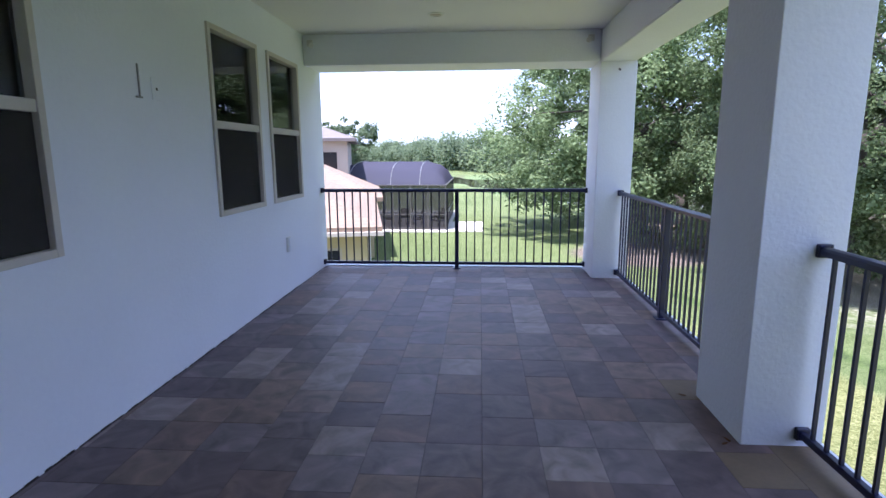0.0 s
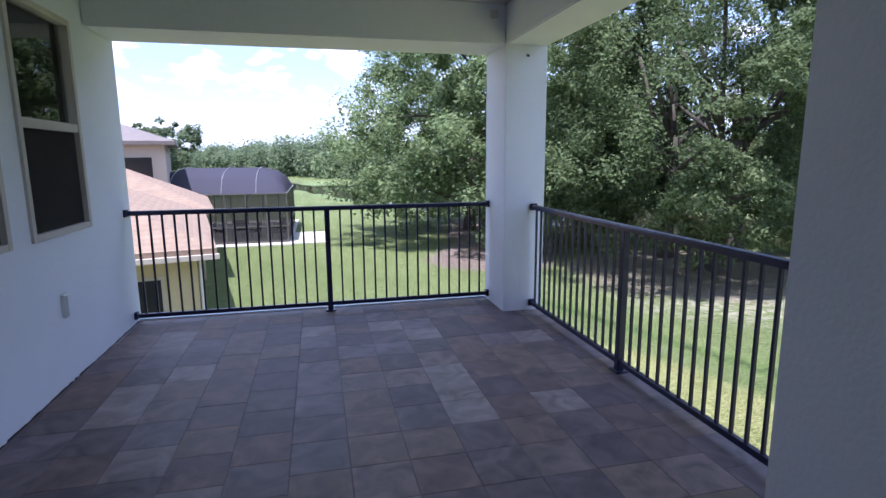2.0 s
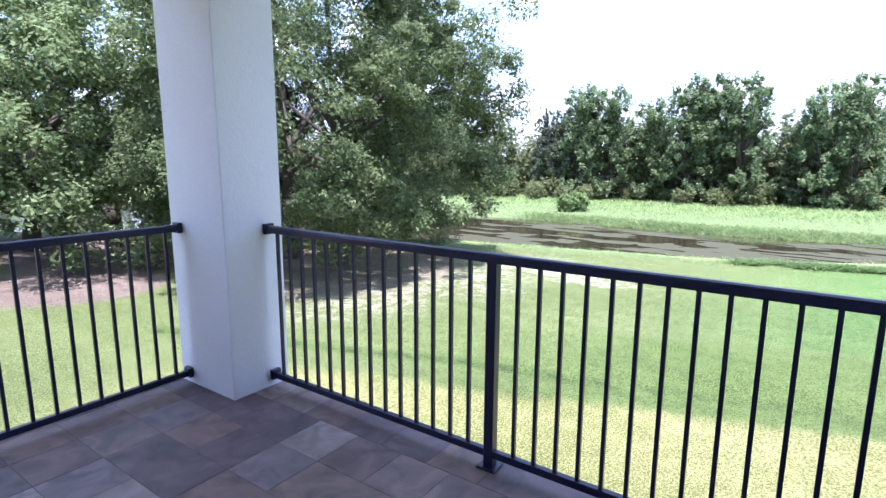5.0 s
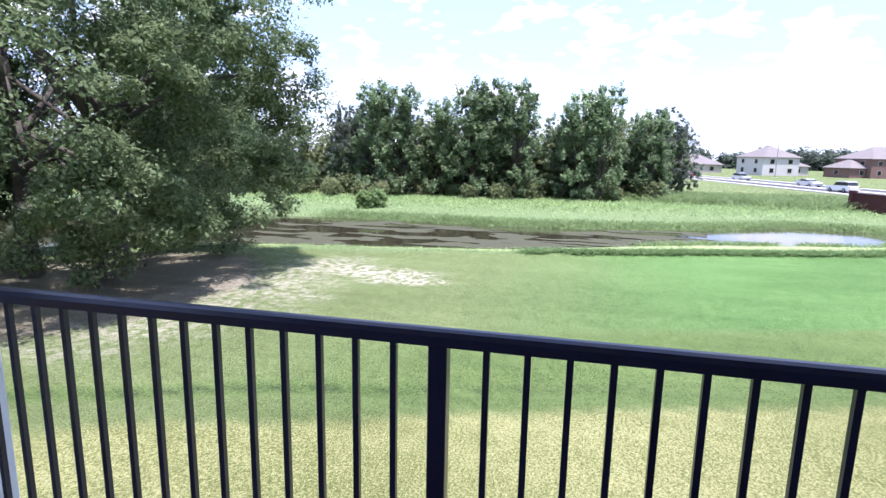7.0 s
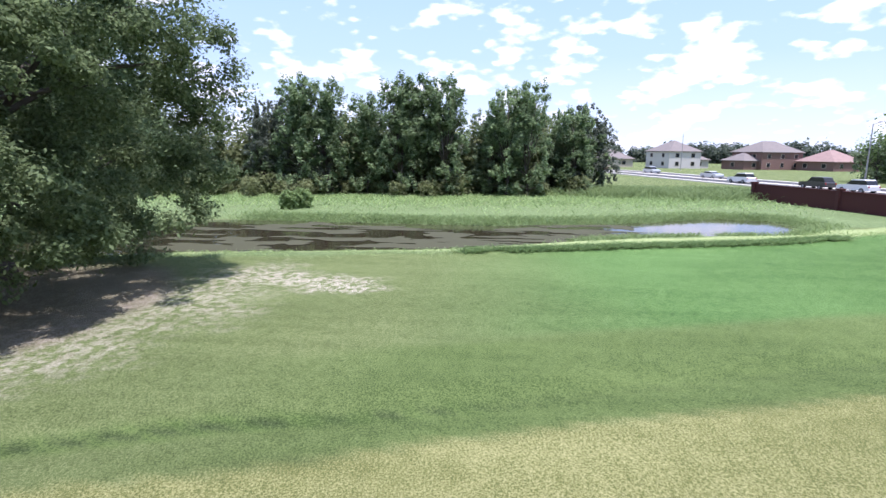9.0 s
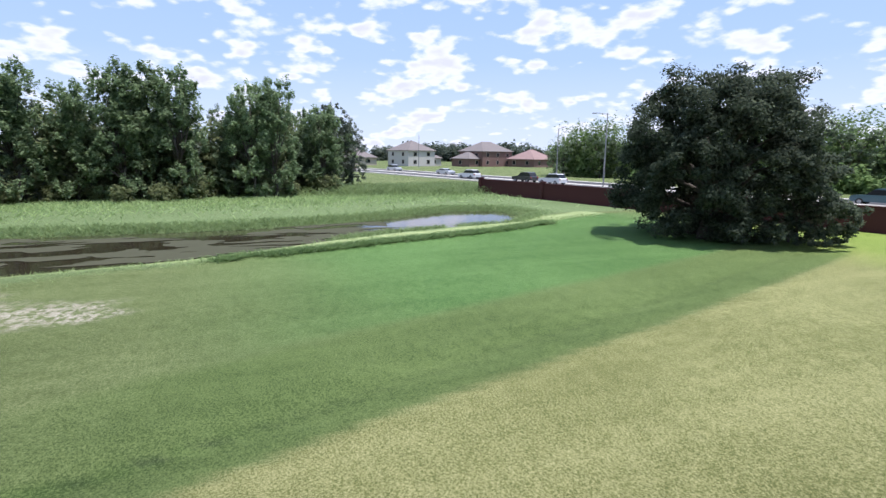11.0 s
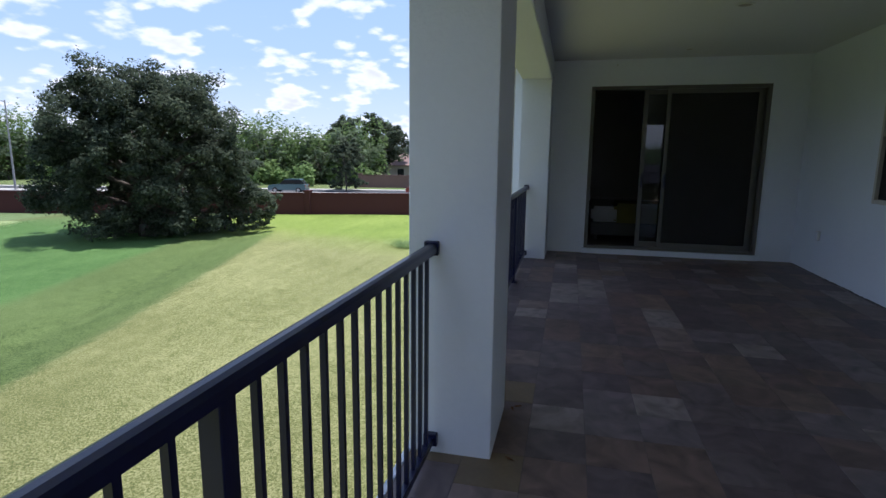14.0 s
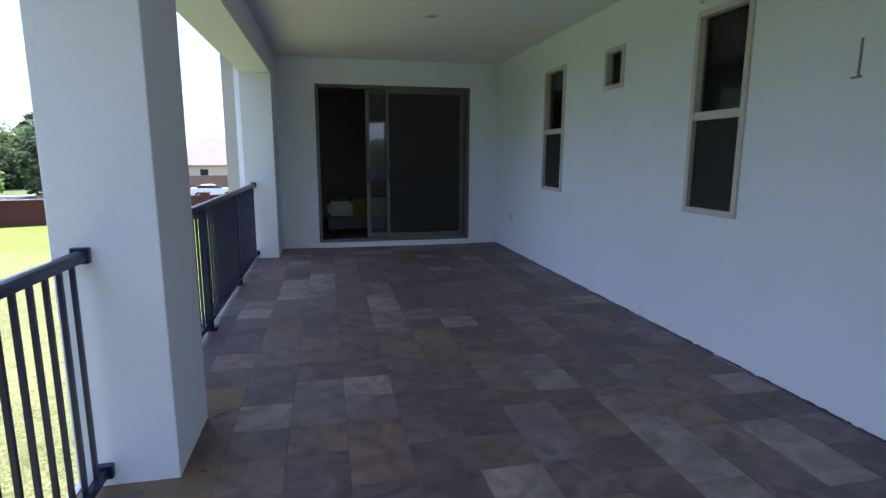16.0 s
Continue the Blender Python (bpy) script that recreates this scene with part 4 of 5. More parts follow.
def algae():
    """Flat irregular mats of dead weed floating on the pond."""
    rng = np.random.default_rng(33)
    bm = bmesh.new()
    for k in range(60):
        y = -4.5 + 27 * rng.random()
        lo, hi = np.interp(y, [-8, 1.5, 7.6, 13.5, 19.6], [37.5, 33.6, 30.9, 29.4, 28.4]), np.interp(y, [-7, 4, 22], [43.0, 39.7, 39.8])
        x = lo + (hi - lo) * (rng.random() ** 1.4)
        rx, ry, ph = 0.25 + 0.7 * rng.random(), 0.7 + 2.2 * rng.random(), rng.random(3) * 6.28
        ring = []
        for i in range(18):
            a = 6.2832 * i / 18
            r = 1 + 0.25 * math.sin(3 * a + ph[0]) + 0.18 * math.sin(5 * a + ph[1]) + 0.1 * math.sin(9 * a + ph[2])
            ring.append(bm.verts.new((x + rx * r * math.cos(a), y + ry * r * math.sin(a), G - 0.268 + 0.0001 * k)))
        bm.faces.new(ring)
    return tagged(part("algae_mat", bm, mat("algae_mats", (0.062, 0.064, 0.032), 0.95, 0.2, 1.5, 14, 0.5, 16, tint=(0.05, 0.05, 0.025))), "brown floating mats of dead weed on the pond", kind="stuff")


algae()


# boundary walls
def long_wall(name, line, top, material, label, cap=0.10):
    t = thing(name, (line[0][0], line[0][1], G), label, kind="structure")
    o = Vector((line[0][0], line[0][1], 0))
    body, caps = bmesh.new(), bmesh.new()
    for (ax, ay), (bx, by) in zip(line, line[1:]):
        d = Vector((bx - ax, by - ay, 0)).normalized()
        s = Vector((-d.y, d.x, 0)) * 0.1
        for bm, z0, z1, k in ((body, -0.2, top - cap, 1.0), (caps, top - cap, top, 1.5)):
            a, b = Vector((ax, ay, 0)) - o, Vector((bx, by, 0)) - o
            v = [bm.verts.new(p + s * k * e + Vector((0, 0, z))) for p in (a, b) for e in (-1, 1) for z in (z0, z1)]
            for f in ((0, 1, 3, 2), (4, 6, 7, 5), (0, 4, 5, 1), (2, 3, 7, 6), (0, 2, 6, 4), (1, 5, 7, 3)):
                bm.faces.new([v[i] for i in f])
    part("wall_body", body, material, t)
    part("wall_cap", caps, material, t)
    pillar_data = None
    for (ax, ay), (bx, by) in zip(line, line[1:]):
        n = max(1, round(math.hypot(bx - ax, by - ay) / 9))
        for k in range(n):
            x, y = ax + (bx - ax) * k / n, ay + (by - ay) * k / n
            if pillar_data is None:
                p = part("wall_post", bev(boxes(((-0.25, -0.25, -0.2), (0.25, 0.25, top + 0.12)), ((-0.3, -0.3, top + 0.12), (0.3, 0.3, top + 0.2))), 0.01), material, t)
                pillar_data = p.data
            else:
                p = new("wall_post", pillar_data)
                p.parent = t
            p.location = (x - o.x, y - o.y, 0)
    return t


long_wall("boundary_wall", WALLLINE, 1.72, BRICKWALL, "long dark red brick boundary wall along the lawn")
long_wall("road_wall", [(34, -70.5), (5, -75), (-40, -84)], 1.9, REDBRICK, "brick wall on the far side of the road")
for off, wide in ((-7.6, 0.8), (0.0, 1.3), (7.6, 0.8)):
    line = []
    for k, (x, y) in enumerate(ROAD):
        a, b = ROAD[max(0, k - 1)], ROAD[min(len(ROAD) - 1, k + 1)]
        d = Vector((b[0] - a[0], b[1] - a[1])).normalized()
        line.append((x - d.y * off, y + d.x * off))
    for k, ((ax, ay), (bx, by)) in enumerate(zip(line, line[1:])):
        d = Vector((bx - ax, by - ay, 0)).normalized()
        s = Vector((-d.y, d.x, 0)) * wide
        bm = bmesh.new()
        v = [bm.verts.new(Vector((px, py, z)) + s * e) for px, py in ((ax, ay), (bx, by)) for e in (-1, 1) for z in (G - 0.1, G + 0.17)]
        for f in ((0, 1, 3, 2), (4, 6, 7, 5), (0, 4, 5, 1), (2, 3, 7, 6), (0, 2, 6, 4), (1, 5, 7, 3)):
            bm.faces.new([v[i] for i in f])
        tagged(part("kerb", bm, CONC), "pale concrete kerb and walkway beside the road", kind="structure")


# houses
def hip_roof(w, d, over, rise, z, x0=0, y0=0):
    bm = bmesh.new()
    hw, hd = w / 2 + over, d / 2 + over
    r = min(hw, hd)
    e = [bm.verts.new((x0 + sx * hw, y0 + sy * hd, z)) for sx, sy in ((-1, -1), (1, -1), (1, 1), (-1, 1))]
    lo = [bm.verts.new((v.co.x, v.co.y, z - 0.18)) for v in e]
    if w >= d:
        a, b = bm.verts.new((x0 - hw + r, y0, z + rise)), bm.verts.new((x0 + hw - r, y0, z + rise + 0.001))
        fs = ((e[0], e[1], b, a), (e[1], e[2], b), (e[2], e[3], a, b), (e[3], e[0], a))
    else:
        a, b = bm.verts.new((x0, y0 - hd + r, z + rise)), bm.verts.new((x0, y0 + hd - r, z + rise + 0.001))
        fs = ((e[0], e[1], a), (e[1], e[2], b, a), (e[2], e[3], b), (e[3], e[0], a, b))
    for f in fs:
        bm.faces.new(f)
    for i in range(4):
        bm.faces.new((e[i], e[(i + 1) % 4], lo[(i + 1) % 4], lo[i]))
    bm.faces.new(lo)
    return bm


def house(at, turn, w, d, storeys, wallm, roofm, label, wing=None):
    """A stuccoed or brick house with a hipped roof, windows in every wall and, if asked for, a lower wing."""
    t = thing("house", at, label, "house")
    t.rotation_euler.z = radians(turn)
    blocks = [(0, 0, w, d, storeys)] + ([wing] if wing else [])
    for bx, by, bw, bd, st in blocks:
        h = 2.75 * st
        part("wall", boxes(((bx - bw / 2, by - bd / 2, -0.3), (bx + bw / 2, by + bd / 2, h))), wallm, t)
        part("roof", hip_roof(bw, bd, 0.5, min(bw, bd) * 0.30, h + 0.18, bx, by), roofm, t)
        for s in range(st):
            z = 0.9 + 2.75 * s
            for side in (-1, 1):
                for k in range(int(bw / 5)):
                    x = bx - bw / 2 + (k + 0.5) * bw / int(bw / 5)
                    y = by + side * bd / 2
                    wn = part("window", boxes(((x - 0.75, y - 0.05, z - 0.08), (x + 0.75, y + 0.05, z + 1.38))), CREAM, t)
                    part("pane", boxes(((x - 0.65, y - 0.07, z), (x + 0.65, y + 0.07, z + 1.3))), WINDARK, wn)
                for k in range(max(1, int(bd / 5))):
                    y = by - bd / 2 + (k + 0.5) * bd / max(1, int(bd / 5))
                    x = bx + side * bw / 2
                    wn = part("window", boxes(((x - 0.05, y - 0.75, z - 0.08), (x + 0.05, y + 0.75, z + 1.38))), CREAM, t)
                    part("pane", boxes(((x - 0.07, y - 0.65, z), (x + 0.07, y + 0.65, z + 1.3))), WINDARK, wn)
    return t


WHITEWALL = mat("white_house_paint", (0.50, 0.48, 0.46), 0.9, 0.04, 1, 20, 0.1, 40)
house((196, -58, G), -72, 12, 13, 2, WHITEWALL, SHINGLE_GREY, "white two storey house with a grey hipped roof across the road", (9, 2, 7, 9, 1))
house((192, -87, G), -68, 17, 12, 2, REDBRICK, SHINGLE_GREY, "red brick two storey house with a grey hipped roof", (-10, 0, 8, 9, 1))
house((185, -103, G), -65, 14, 12, 1, REDBRICK, SHINGLE_RED, "low brick house with a pinkish hipped roof")
house((205, -38, G), -75, 14, 11, 1, CREAM, SHINGLE_GREY, "low cream house with a grey roof beyond the road")
house((240, -72, G), -70, 16, 12, 2, CREAM, SHINGLE_GREY, "cream house far back behind the others")
house((22, -103, G), 8, 20, 16, 1, CREAM, SHINGLE_RED, "cream house with a large clay pink roof and upper storey", (-3, -3, 8, 8, 2))
house((37.5, -104, G), 8, 8, 10, 1, CREAM, SHINGLE_RED, "low cream house wing with a clay pink roof")


def neighbour():
    t = thing("house", (-1.0, 14.2, G), "yellow stuccoed neighbouring house with tan shingle hipped roofs", "house")
    part("wall", boxes(((-14, 0, -0.3), (0, 9.0, 2.6)), ((-14, 9.6, -0.3), (0.3, 16.7, 2.6))), YSTUCCO, t)
    part("wall", boxes(((-14, 16.8, -0.3), (-1.0, 25, 5.4))), CREAM, t, "upper storey in cream stucco")
    part("roof", hip_roof(14, 9.0, 0.42, 2.2, 2.78, -7.0, 4.5), SHINGLE_TAN, t)
    part("roof", hip_roof(14.3, 7.1, 0.45, 1.9, 2.80, -6.85, 13.15), SHINGLE_TAN, t)
    part("roof", hip_roof(13, 8.2, 0.5, 1.7, 5.58, -7.5, 20.9), SHINGLE_GREY, t, "grey upper hipped roof")
    for x, w, z, h in ((-1.05, 0.6, 0.9, 1.2), (-5, 1.2, 0.9, 1.2)):
        wn = part("window", boxes(((x - w / 2 - 0.06, -0.03, z - 0.06), (x + w / 2 + 0.06, 0.02, z + h + 0.06))), CREAM, t)
        part("pane", boxes(((x - w / 2, -0.045, z), (x + w / 2, -0.031, z + h))), WINDARK, wn)
    wn = part("window", boxes(((-4.1, 16.75, 3.6), (-1.5, 16.82, 4.9))), CREAM, t)
    for k in range(2):
        part("pane", boxes(((-4.0 + 1.25 * k, 16.73, 3.7), (-2.85 + 1.25 * k, 16.748, 4.8))), WINDARK, wn)
    part("door", boxes(((0.001, 1.5, 0.02), (0.05, 2.4, 2.1))), DARKFRAME, t)
    part("gutter", boxes(((-14.4, -0.53, 2.55), (0.46, -0.42, 2.66))), CREAM, t)
    part("downpipe", cyl((0.06, 0.12, 0.0), (0.06, 0.12, 2.6), 0.04), WHITEPLASTIC, t)
    t.rotation_euler.z = radians(12)


neighbour()


def pool_cage():
    """A screened enclosure with a vaulted roof on dark metal bows."""
    X0, X2, YA, YB, ZE, RISE = -7.6, 0.0, 32.5, 42.0, 2.8, 1.35
    t = thing("pool_cage", ((X0 + X2) / 2, YA, G), "dark screened pool enclosure with a vaulted bronze framed roof", "pool cage")
    w, d = (X2 - X0) / 2, YB - YA

    def arch(x, n=14):
        """A point row across the vault at x; its ends curve down too."""
        end = min(1.0, (w - abs(x)) / 1.6)
        k = math.sqrt(max(0.0, 1 - (1 - end) ** 2))
        return [(x, d * i / n, ZE + RISE * k * math.sqrt(max(0.0, 1 - abs(2 * i / n - 1) ** 2.6))) for i in range(n + 1)]

    xs = [-w, -w + 0.25, -w + 0.7, -w + 1.6, -w + 3.2, w - 3.2, w - 1.6, w - 0.7, w - 0.25, w]
    bm = bmesh.new()
    rows = [[bm.verts.new(p) for p in arch(x)] for x in xs]
    for a, b in zip(rows, rows[1:]):
        for i in range(14):
            bm.faces.new((a[i], b[i], b[i + 1], a[i + 1]))
    part("roof_screen", bm, CAGEMESH, t, "dark purplish screen", smooth=True)
    bm = bmesh.new()
    poly(bm, (-w, 0, 0), (w, 0, 0), (w, 0, ZE), (-w, 0, ZE))
    poly(bm, (w, 0, 0), (w, d, 0), (w, d, ZE), (w, 0, ZE))
    poly(bm, (-w, d, 0), (w, d, 0), (w, d, ZE), (-w, d, ZE))
    part("wall_screen", bm, MESH, t, "fine dark screen")
    for x in (-w + 1.6, -w + 4.2, w - 1.6):
        pts = arch(x)
        b = bmesh.new()
        for p, q in zip(pts, pts[1:]):
            cyl(Vector(p) + Vector((0, 0, 0.03)), Vector(q) + Vector((0, 0, 0.03)), 0.022, n=5, bm=b)
        part("bow", b, GALV, t, "pale thin metal bow")
    posts = []
    for k in range(8):
        posts.append(((-w + 2 * w * k / 7, 0), (-w + 2 * w * k / 7, d)))
    for (a, b) in posts:
        for x, y in (a, b):
            part("post", boxes(((x - 0.03, y - 0.03, 0), (x + 0.03, y + 0.03, ZE))), DARKFRAME, t)
    for z in (0.1, 0.95, ZE - 0.04):
        part("rail", boxes(((-w, -0.04, z), (w, 0.04, z + 0.06))), DARKFRAME, t)
        part("rail", boxes(((w - 0.04, 0.05, z), (w + 0.04, d, z + 0.06))), DARKFRAME, t)
    return t


pool_cage()
pb = bmesh.new()
box(pb, (-10, 31.6, G - 0.2), (0.2, 44, G + 0.06))
box(pb, (0.202, 31.9, G - 0.2), (2.3, 36.5, G + 0.055))
tagged(part("patio", pb, CONC), "pale concrete pool deck", kind="structure")


def patio_set(at, turn):
    t = thing("patio_table", at, "round dark metal patio table on the pool deck", "table", "pool deck furniture")
    part("tabletop", cyl((0, 0, 0.70), (0, 0, 0.73), 0.55, n=20), DARKFRAME, t)
    for k in range(4):
        a = k * math.pi / 2 + 0.4
        part("leg", cyl((0.4 * math.cos(a), 0.4 * math.sin(a), 0), (0.3 * math.cos(a), 0.3 * math.sin(a), 0.70), 0.02, n=6), DARKFRAME, t)
    t.rotation_euler.z = turn
    return t


def patio_chair(at, turn):
    t = thing("patio_chair", at, "dark cushioned patio armchair on the pool deck", "chair", "pool deck furniture")
    part("seat", bev(boxes(((-0.3, -0.3, 0.32), (0.3, 0.3, 0.46))), 0.03), CARPET, t)
    part("backrest", bev(boxes(((-0.3, 0.24, 0.46), (0.3, 0.34, 0.95))), 0.03), CARPET, t)
    for sx in (-1, 1):
        part("armrest", bev(boxes(((sx * 0.3 - 0.03, -0.28, 0.60), (sx * 0.3 + 0.03, 0.3, 0.64))), 0.01), DARKFRAME, t)
        for sy in (-1, 1):
            part("leg", boxes(((sx * 0.3 - 0.02, sy * 0.26 - 0.02, 0), (sx * 0.3 + 0.02, sy * 0.26 + 0.02, 0.6))), DARKFRAME, t)
    t.rotation_euler.z = turn
    return t


patio_set((-3.0, 35.0, G + 0.06), 0.3)
for x, y, a in ((-4.0, 35.1, 1.6), (-2.0, 34.9, -1.6), (-3.0, 36.0, 0.1), (-0.6, 34.2, -0.8), (-5.6, 34.0, 2.4), (-0.7, 36.5, -1.2)):
    patio_chair((x, y, G + 0.06), a)


# street furniture and cars
def street_lamp(at, h, turn, label="tall grey street lamp with a single arm", arm=2.2):
    t = thing("street_lamp", at, label, "street lamp")
    part("pole", cyl((0, 0, 0), (0, 0, h), 0.13, 0.07, 10), GALV, t)
    part("base_plate", boxes(((-0.25, -0.25, -0.05), (0.25, 0.25, 0.05))), CONC, t)
    if arm:
        part("arm", cyl((0, 0, h - 0.15), (arm, 0, h + 0.15), 0.05, 0.04, 8), GALV, t)
        part("lamp_head", bev(boxes(((arm - 0.1, -0.15, h + 0.05), (arm + 0.6, 0.15, h + 0.2))), 0.03), GALV, t)
    t.rotation_euler.z = turn
    return t


street_lamp((69.4, -46.4, G), 10.8, 0.2)
street_lamp((90.2, -51.9, G), 9.5, 2.9)
street_lamp((12.7, -60.5, G), 10.2, -1.5)
street_lamp((170, -52, G), 10.5, 0, "thin grey utility pole near the houses", 0)


def paint(name, c):
    return mat(name, c, 0.3, 0.03, 1, 10, 0.0, coat=0.6)


def car(at, turn, material, label, suv=True, name="car"):
    t = thing(name, at, label, "car", "cars on the road")
    L_, W_, H_ = 4.7, 0.92, 1.72 if suv else 1.45

    def extr(prof, hw, m, nm, inset=0.0):
        bm = bmesh.new()
        a = [bm.verts.new((x, -hw + (inset if z > 1.0 else 0), z)) for x, z in prof]
        b = [bm.verts.new((x, hw - (inset if z > 1.0 else 0), z)) for x, z in prof]
        n = len(prof)
        for i in range(n):
            bm.faces.new((a[i], a[(i + 1) % n], b[(i + 1) % n], b[i]))
        bm.faces.new(a)
        bm.faces.new(b[::-1])
        return part(nm, bm, m, t)
    extr([(-2.3, 0.35), (2.3, 0.35), (2.35, 0.7), (2.2, 0.95), (1.0, 1.05), (-2.1, 1.08), (-2.33, 0.9)], W_, material, "body")
    back = -2.15 if suv else -1.6
    extr([(back, 1.06), (1.05, 1.04), (0.35, H_ - 0.12), (-0.2, H_ - 0.06), (back + 0.45, H_ - 0.08)], W_ - 0.06, WINDARK, "cabin_glass", 0.12)
    extr([(back + 0.4, H_ - 0.1), (0.4, H_ - 0.14), (0.1, H_), (back + 0.6, H_ - 0.01)], W_ - 0.15, material, "car_roof")
    for x in (-1.45, 1.45):
        for s in (-1, 1):
            wh = part("wheel", cyl((x, s * 0.72, 0.34), (x, s * 0.95, 0.34), 0.34, n=16), RUBBER, t)
            part("rim", cyl((x, s * 0.94, 0.34), (x, s * 0.965, 0.34), 0.20, n=12), GALV, wh)
    for s in (-1, 1):
        part("headlight", boxes(((2.22, s * 0.75 - 0.14, 0.68), (2.345, s * 0.75 + 0.14, 0.84))), WHITEPLASTIC, t)
        part("tail_light", boxes(((-2.36, s * 0.78 - 0.1, 0.75), (-2.25, s * 0.78 + 0.1, 0.98))), TAIL, t)
    t.rotation_euler.z = radians(turn)
    return t


TAIL = paint("tail_light_red", (0.35, 0.02, 0.02))
PW, PS, PR, PB, PG = paint("car_white", (0.75, 0.75, 0.75)), paint("car_silver", (0.42, 0.44, 0.46)), paint("car_red", (0.17, 0.016, 0.02)), paint("car_black", (0.02, 0.02, 0.025)), paint("car_teal", (0.05, 0.10, 0.12))
RZ = G + 0.055
car((77, -42.5, RZ), 12, PW, "white sport utility car on the road behind the wall")
car((84, -41.5, RZ), 12, PB, "black pickup like car on the road behind the wall")
car((97, -37.0, RZ), 14, PW, "white estate car on the open stretch of road")
car((113, -38.5, RZ), 194, PS, "silver saloon car further along the road", False)
car((137, -34.0, RZ), 194, PS, "silver car near the far bend of the road")
car((37.5, -55.5, RZ), 12, PG, "teal car behind the wall beside the big oak")
car((20.3, -57.5, RZ), 12, PR, "red saloon car on the road", False)
car((14.9, -57.0, RZ), 192, PW, "white hatchback car on the road behind the wall", False)
car((152, -25.5, RZ), 198, PR, "red car far along the road", False)


# small things on the balcony
def downlight(x, y, r=0.085):
    t = thing("downlight", (x, y, ZC), "small white recessed ceiling downlight", "ceiling light", "ceiling downlights")
    bm = bmesh.new()
    n = 24
    rings = [[bm.verts.new((rr * math.cos(6.2832 * i / n), rr * math.sin(6.2832 * i / n), z)) for i in range(n)] for rr, z in ((r, -0.001), (r, -0.008), (r * 0.75, -0.010), (r * 0.70, -0.002))]
    for a, b in zip(rings, rings[1:]):
        for i in range(n):
            bm.faces.new((a[i], a[(i + 1) % n], b[(i + 1) % n], b[i]))
    part("trim_ring", bm, WHITEPLASTIC, t)
    part("lens", cyl((0, 0, -0.004), (0, 0, -0.001), r * 0.72, n=20), CREAM, t)


downlight(1.63, 5.54)
downlight(1.63, -0.30)
downlight(1.70, -2.40, 0.06)


def corner_sensor(x, y, s):
    t = thing("security_sensor", (x, y, ZC - 0.10), "small dark floodlight stub in the ceiling corner", "sensor", "corner sensors")
    part("mount", bev(boxes(((-0.035, -0.003, -0.035), (0.035, -0.02, 0.035))), 0.004), SCONCE, t)
    part("neck", cyl((0, -0.02, 0), (s * 0.03, -0.07, -0.02), 0.012, n=8), SCONCE, t)
    part("head", cyl((s * 0.02, -0.07, -0.02), (s * 0.05, -0.12, -0.045), 0.022, 0.028, 12), SCONCE, t)


corner_sensor(0.09, 6.328, 1)
corner_sensor(3.33, 6.328, -1)


def wall_plate(y, z, w, h, label, name="outlet_cover"):
    t = thing(name, (0.0, y, z), label, "outlet", "wall outlets")
    part("plate", bev(boxes(((0.001, -w / 2, -h / 2), (0.03, w / 2, h / 2))), 0.004), WHITEPLASTIC, t)
    part("lid", bev(boxes(((0.031, -w / 2 + 0.008, -h / 2 + 0.008), (0.042, w / 2 - 0.008, h / 2 - 0.008))), 0.003), STUCCO, t)


wall_plate(5.47, 0.54, 0.075, 0.16, "white weatherproof outlet cover low on the stucco wall")
wall_plate(-2.21, 0.50, 0.07, 0.12, "white outlet cover near the end wall")
eb = thing("electrical_box", (0, 3.30, 1.92), "beige blank electrical box plate with a dark cable hole", "electrical box")
part("plate", bev(boxes(((0.001, -0.05, -0.07), (0.008, 0.05, 0.07))), 0.002), STUCCO, eb)
part("hole", cyl((0.008, 0, 0.0), (0.010, 0, 0.0), 0.009, n=10), RUBBER, eb)
tagged(part("sconce_outline", boxes(((0.001, 3.118, 1.86), (0.008, 3.129, 2.05)), ((0.001, 3.085, 1.848), (0.010, 3.145, 1.859))), mat("old_caulk", (0.30, 0.30, 0.31), 0.9, 0.15, 30, 90, 0.2, 60)), "thin grey caulk outline of a removed wall lamp", "wall mark")
for y in (1.84, -0.9):
    tagged(part("hook", cyl((0.001, y, 2.55), (0.03, y, 2.56), 0.008, n=8), SCONCE), "tiny painted hook above a window", "hook", "wall hooks")
tagged(part("hook", cyl((3.66, 6.329, 2.44), (3.66, 6.30, 2.43), 0.012, n=8), RAIL), "tiny dark hook at the top of the pillar", "hook", "wall hooks")
tagged(part("hook", cyl((2.55, Y0 + 0.001, 2.80), (2.55, Y0 + 0.03, 2.79), 0.012, n=8), SCONCE), "tiny hook above the sliding door", "hook", "wall hooks")


def dirt_line():
    """Uneven dark gap between the tiles and the foot of the house wall."""
    rng = random.Random(3)
    bm = bmesh.new()
    y = Y0 + 0.02
    while y < Y1 - 0.12:
        run = rng.uniform(0.02, 0.11)
        h = rng.choice((0.0, 0.001, 0.002, 0.005)) + 0.002 * rng.random()
        box(bm, (0.0005, y, -0.004), (0.003 + 0.003 * rng.random(), min(y + run, Y1 - 0.11), h + 0.002))
        y += run + rng.choice((0.0, 0.0, 0.01, 0.04))
    return tagged(part("floor_joint", bm, mat("dark_dirt", (0.055, 0.045, 0.045), 0.95, 0.2, 20, 90, 0.2, 90)), "dirty dark gap along the foot of the wall", kind="structure")


dirt_line()


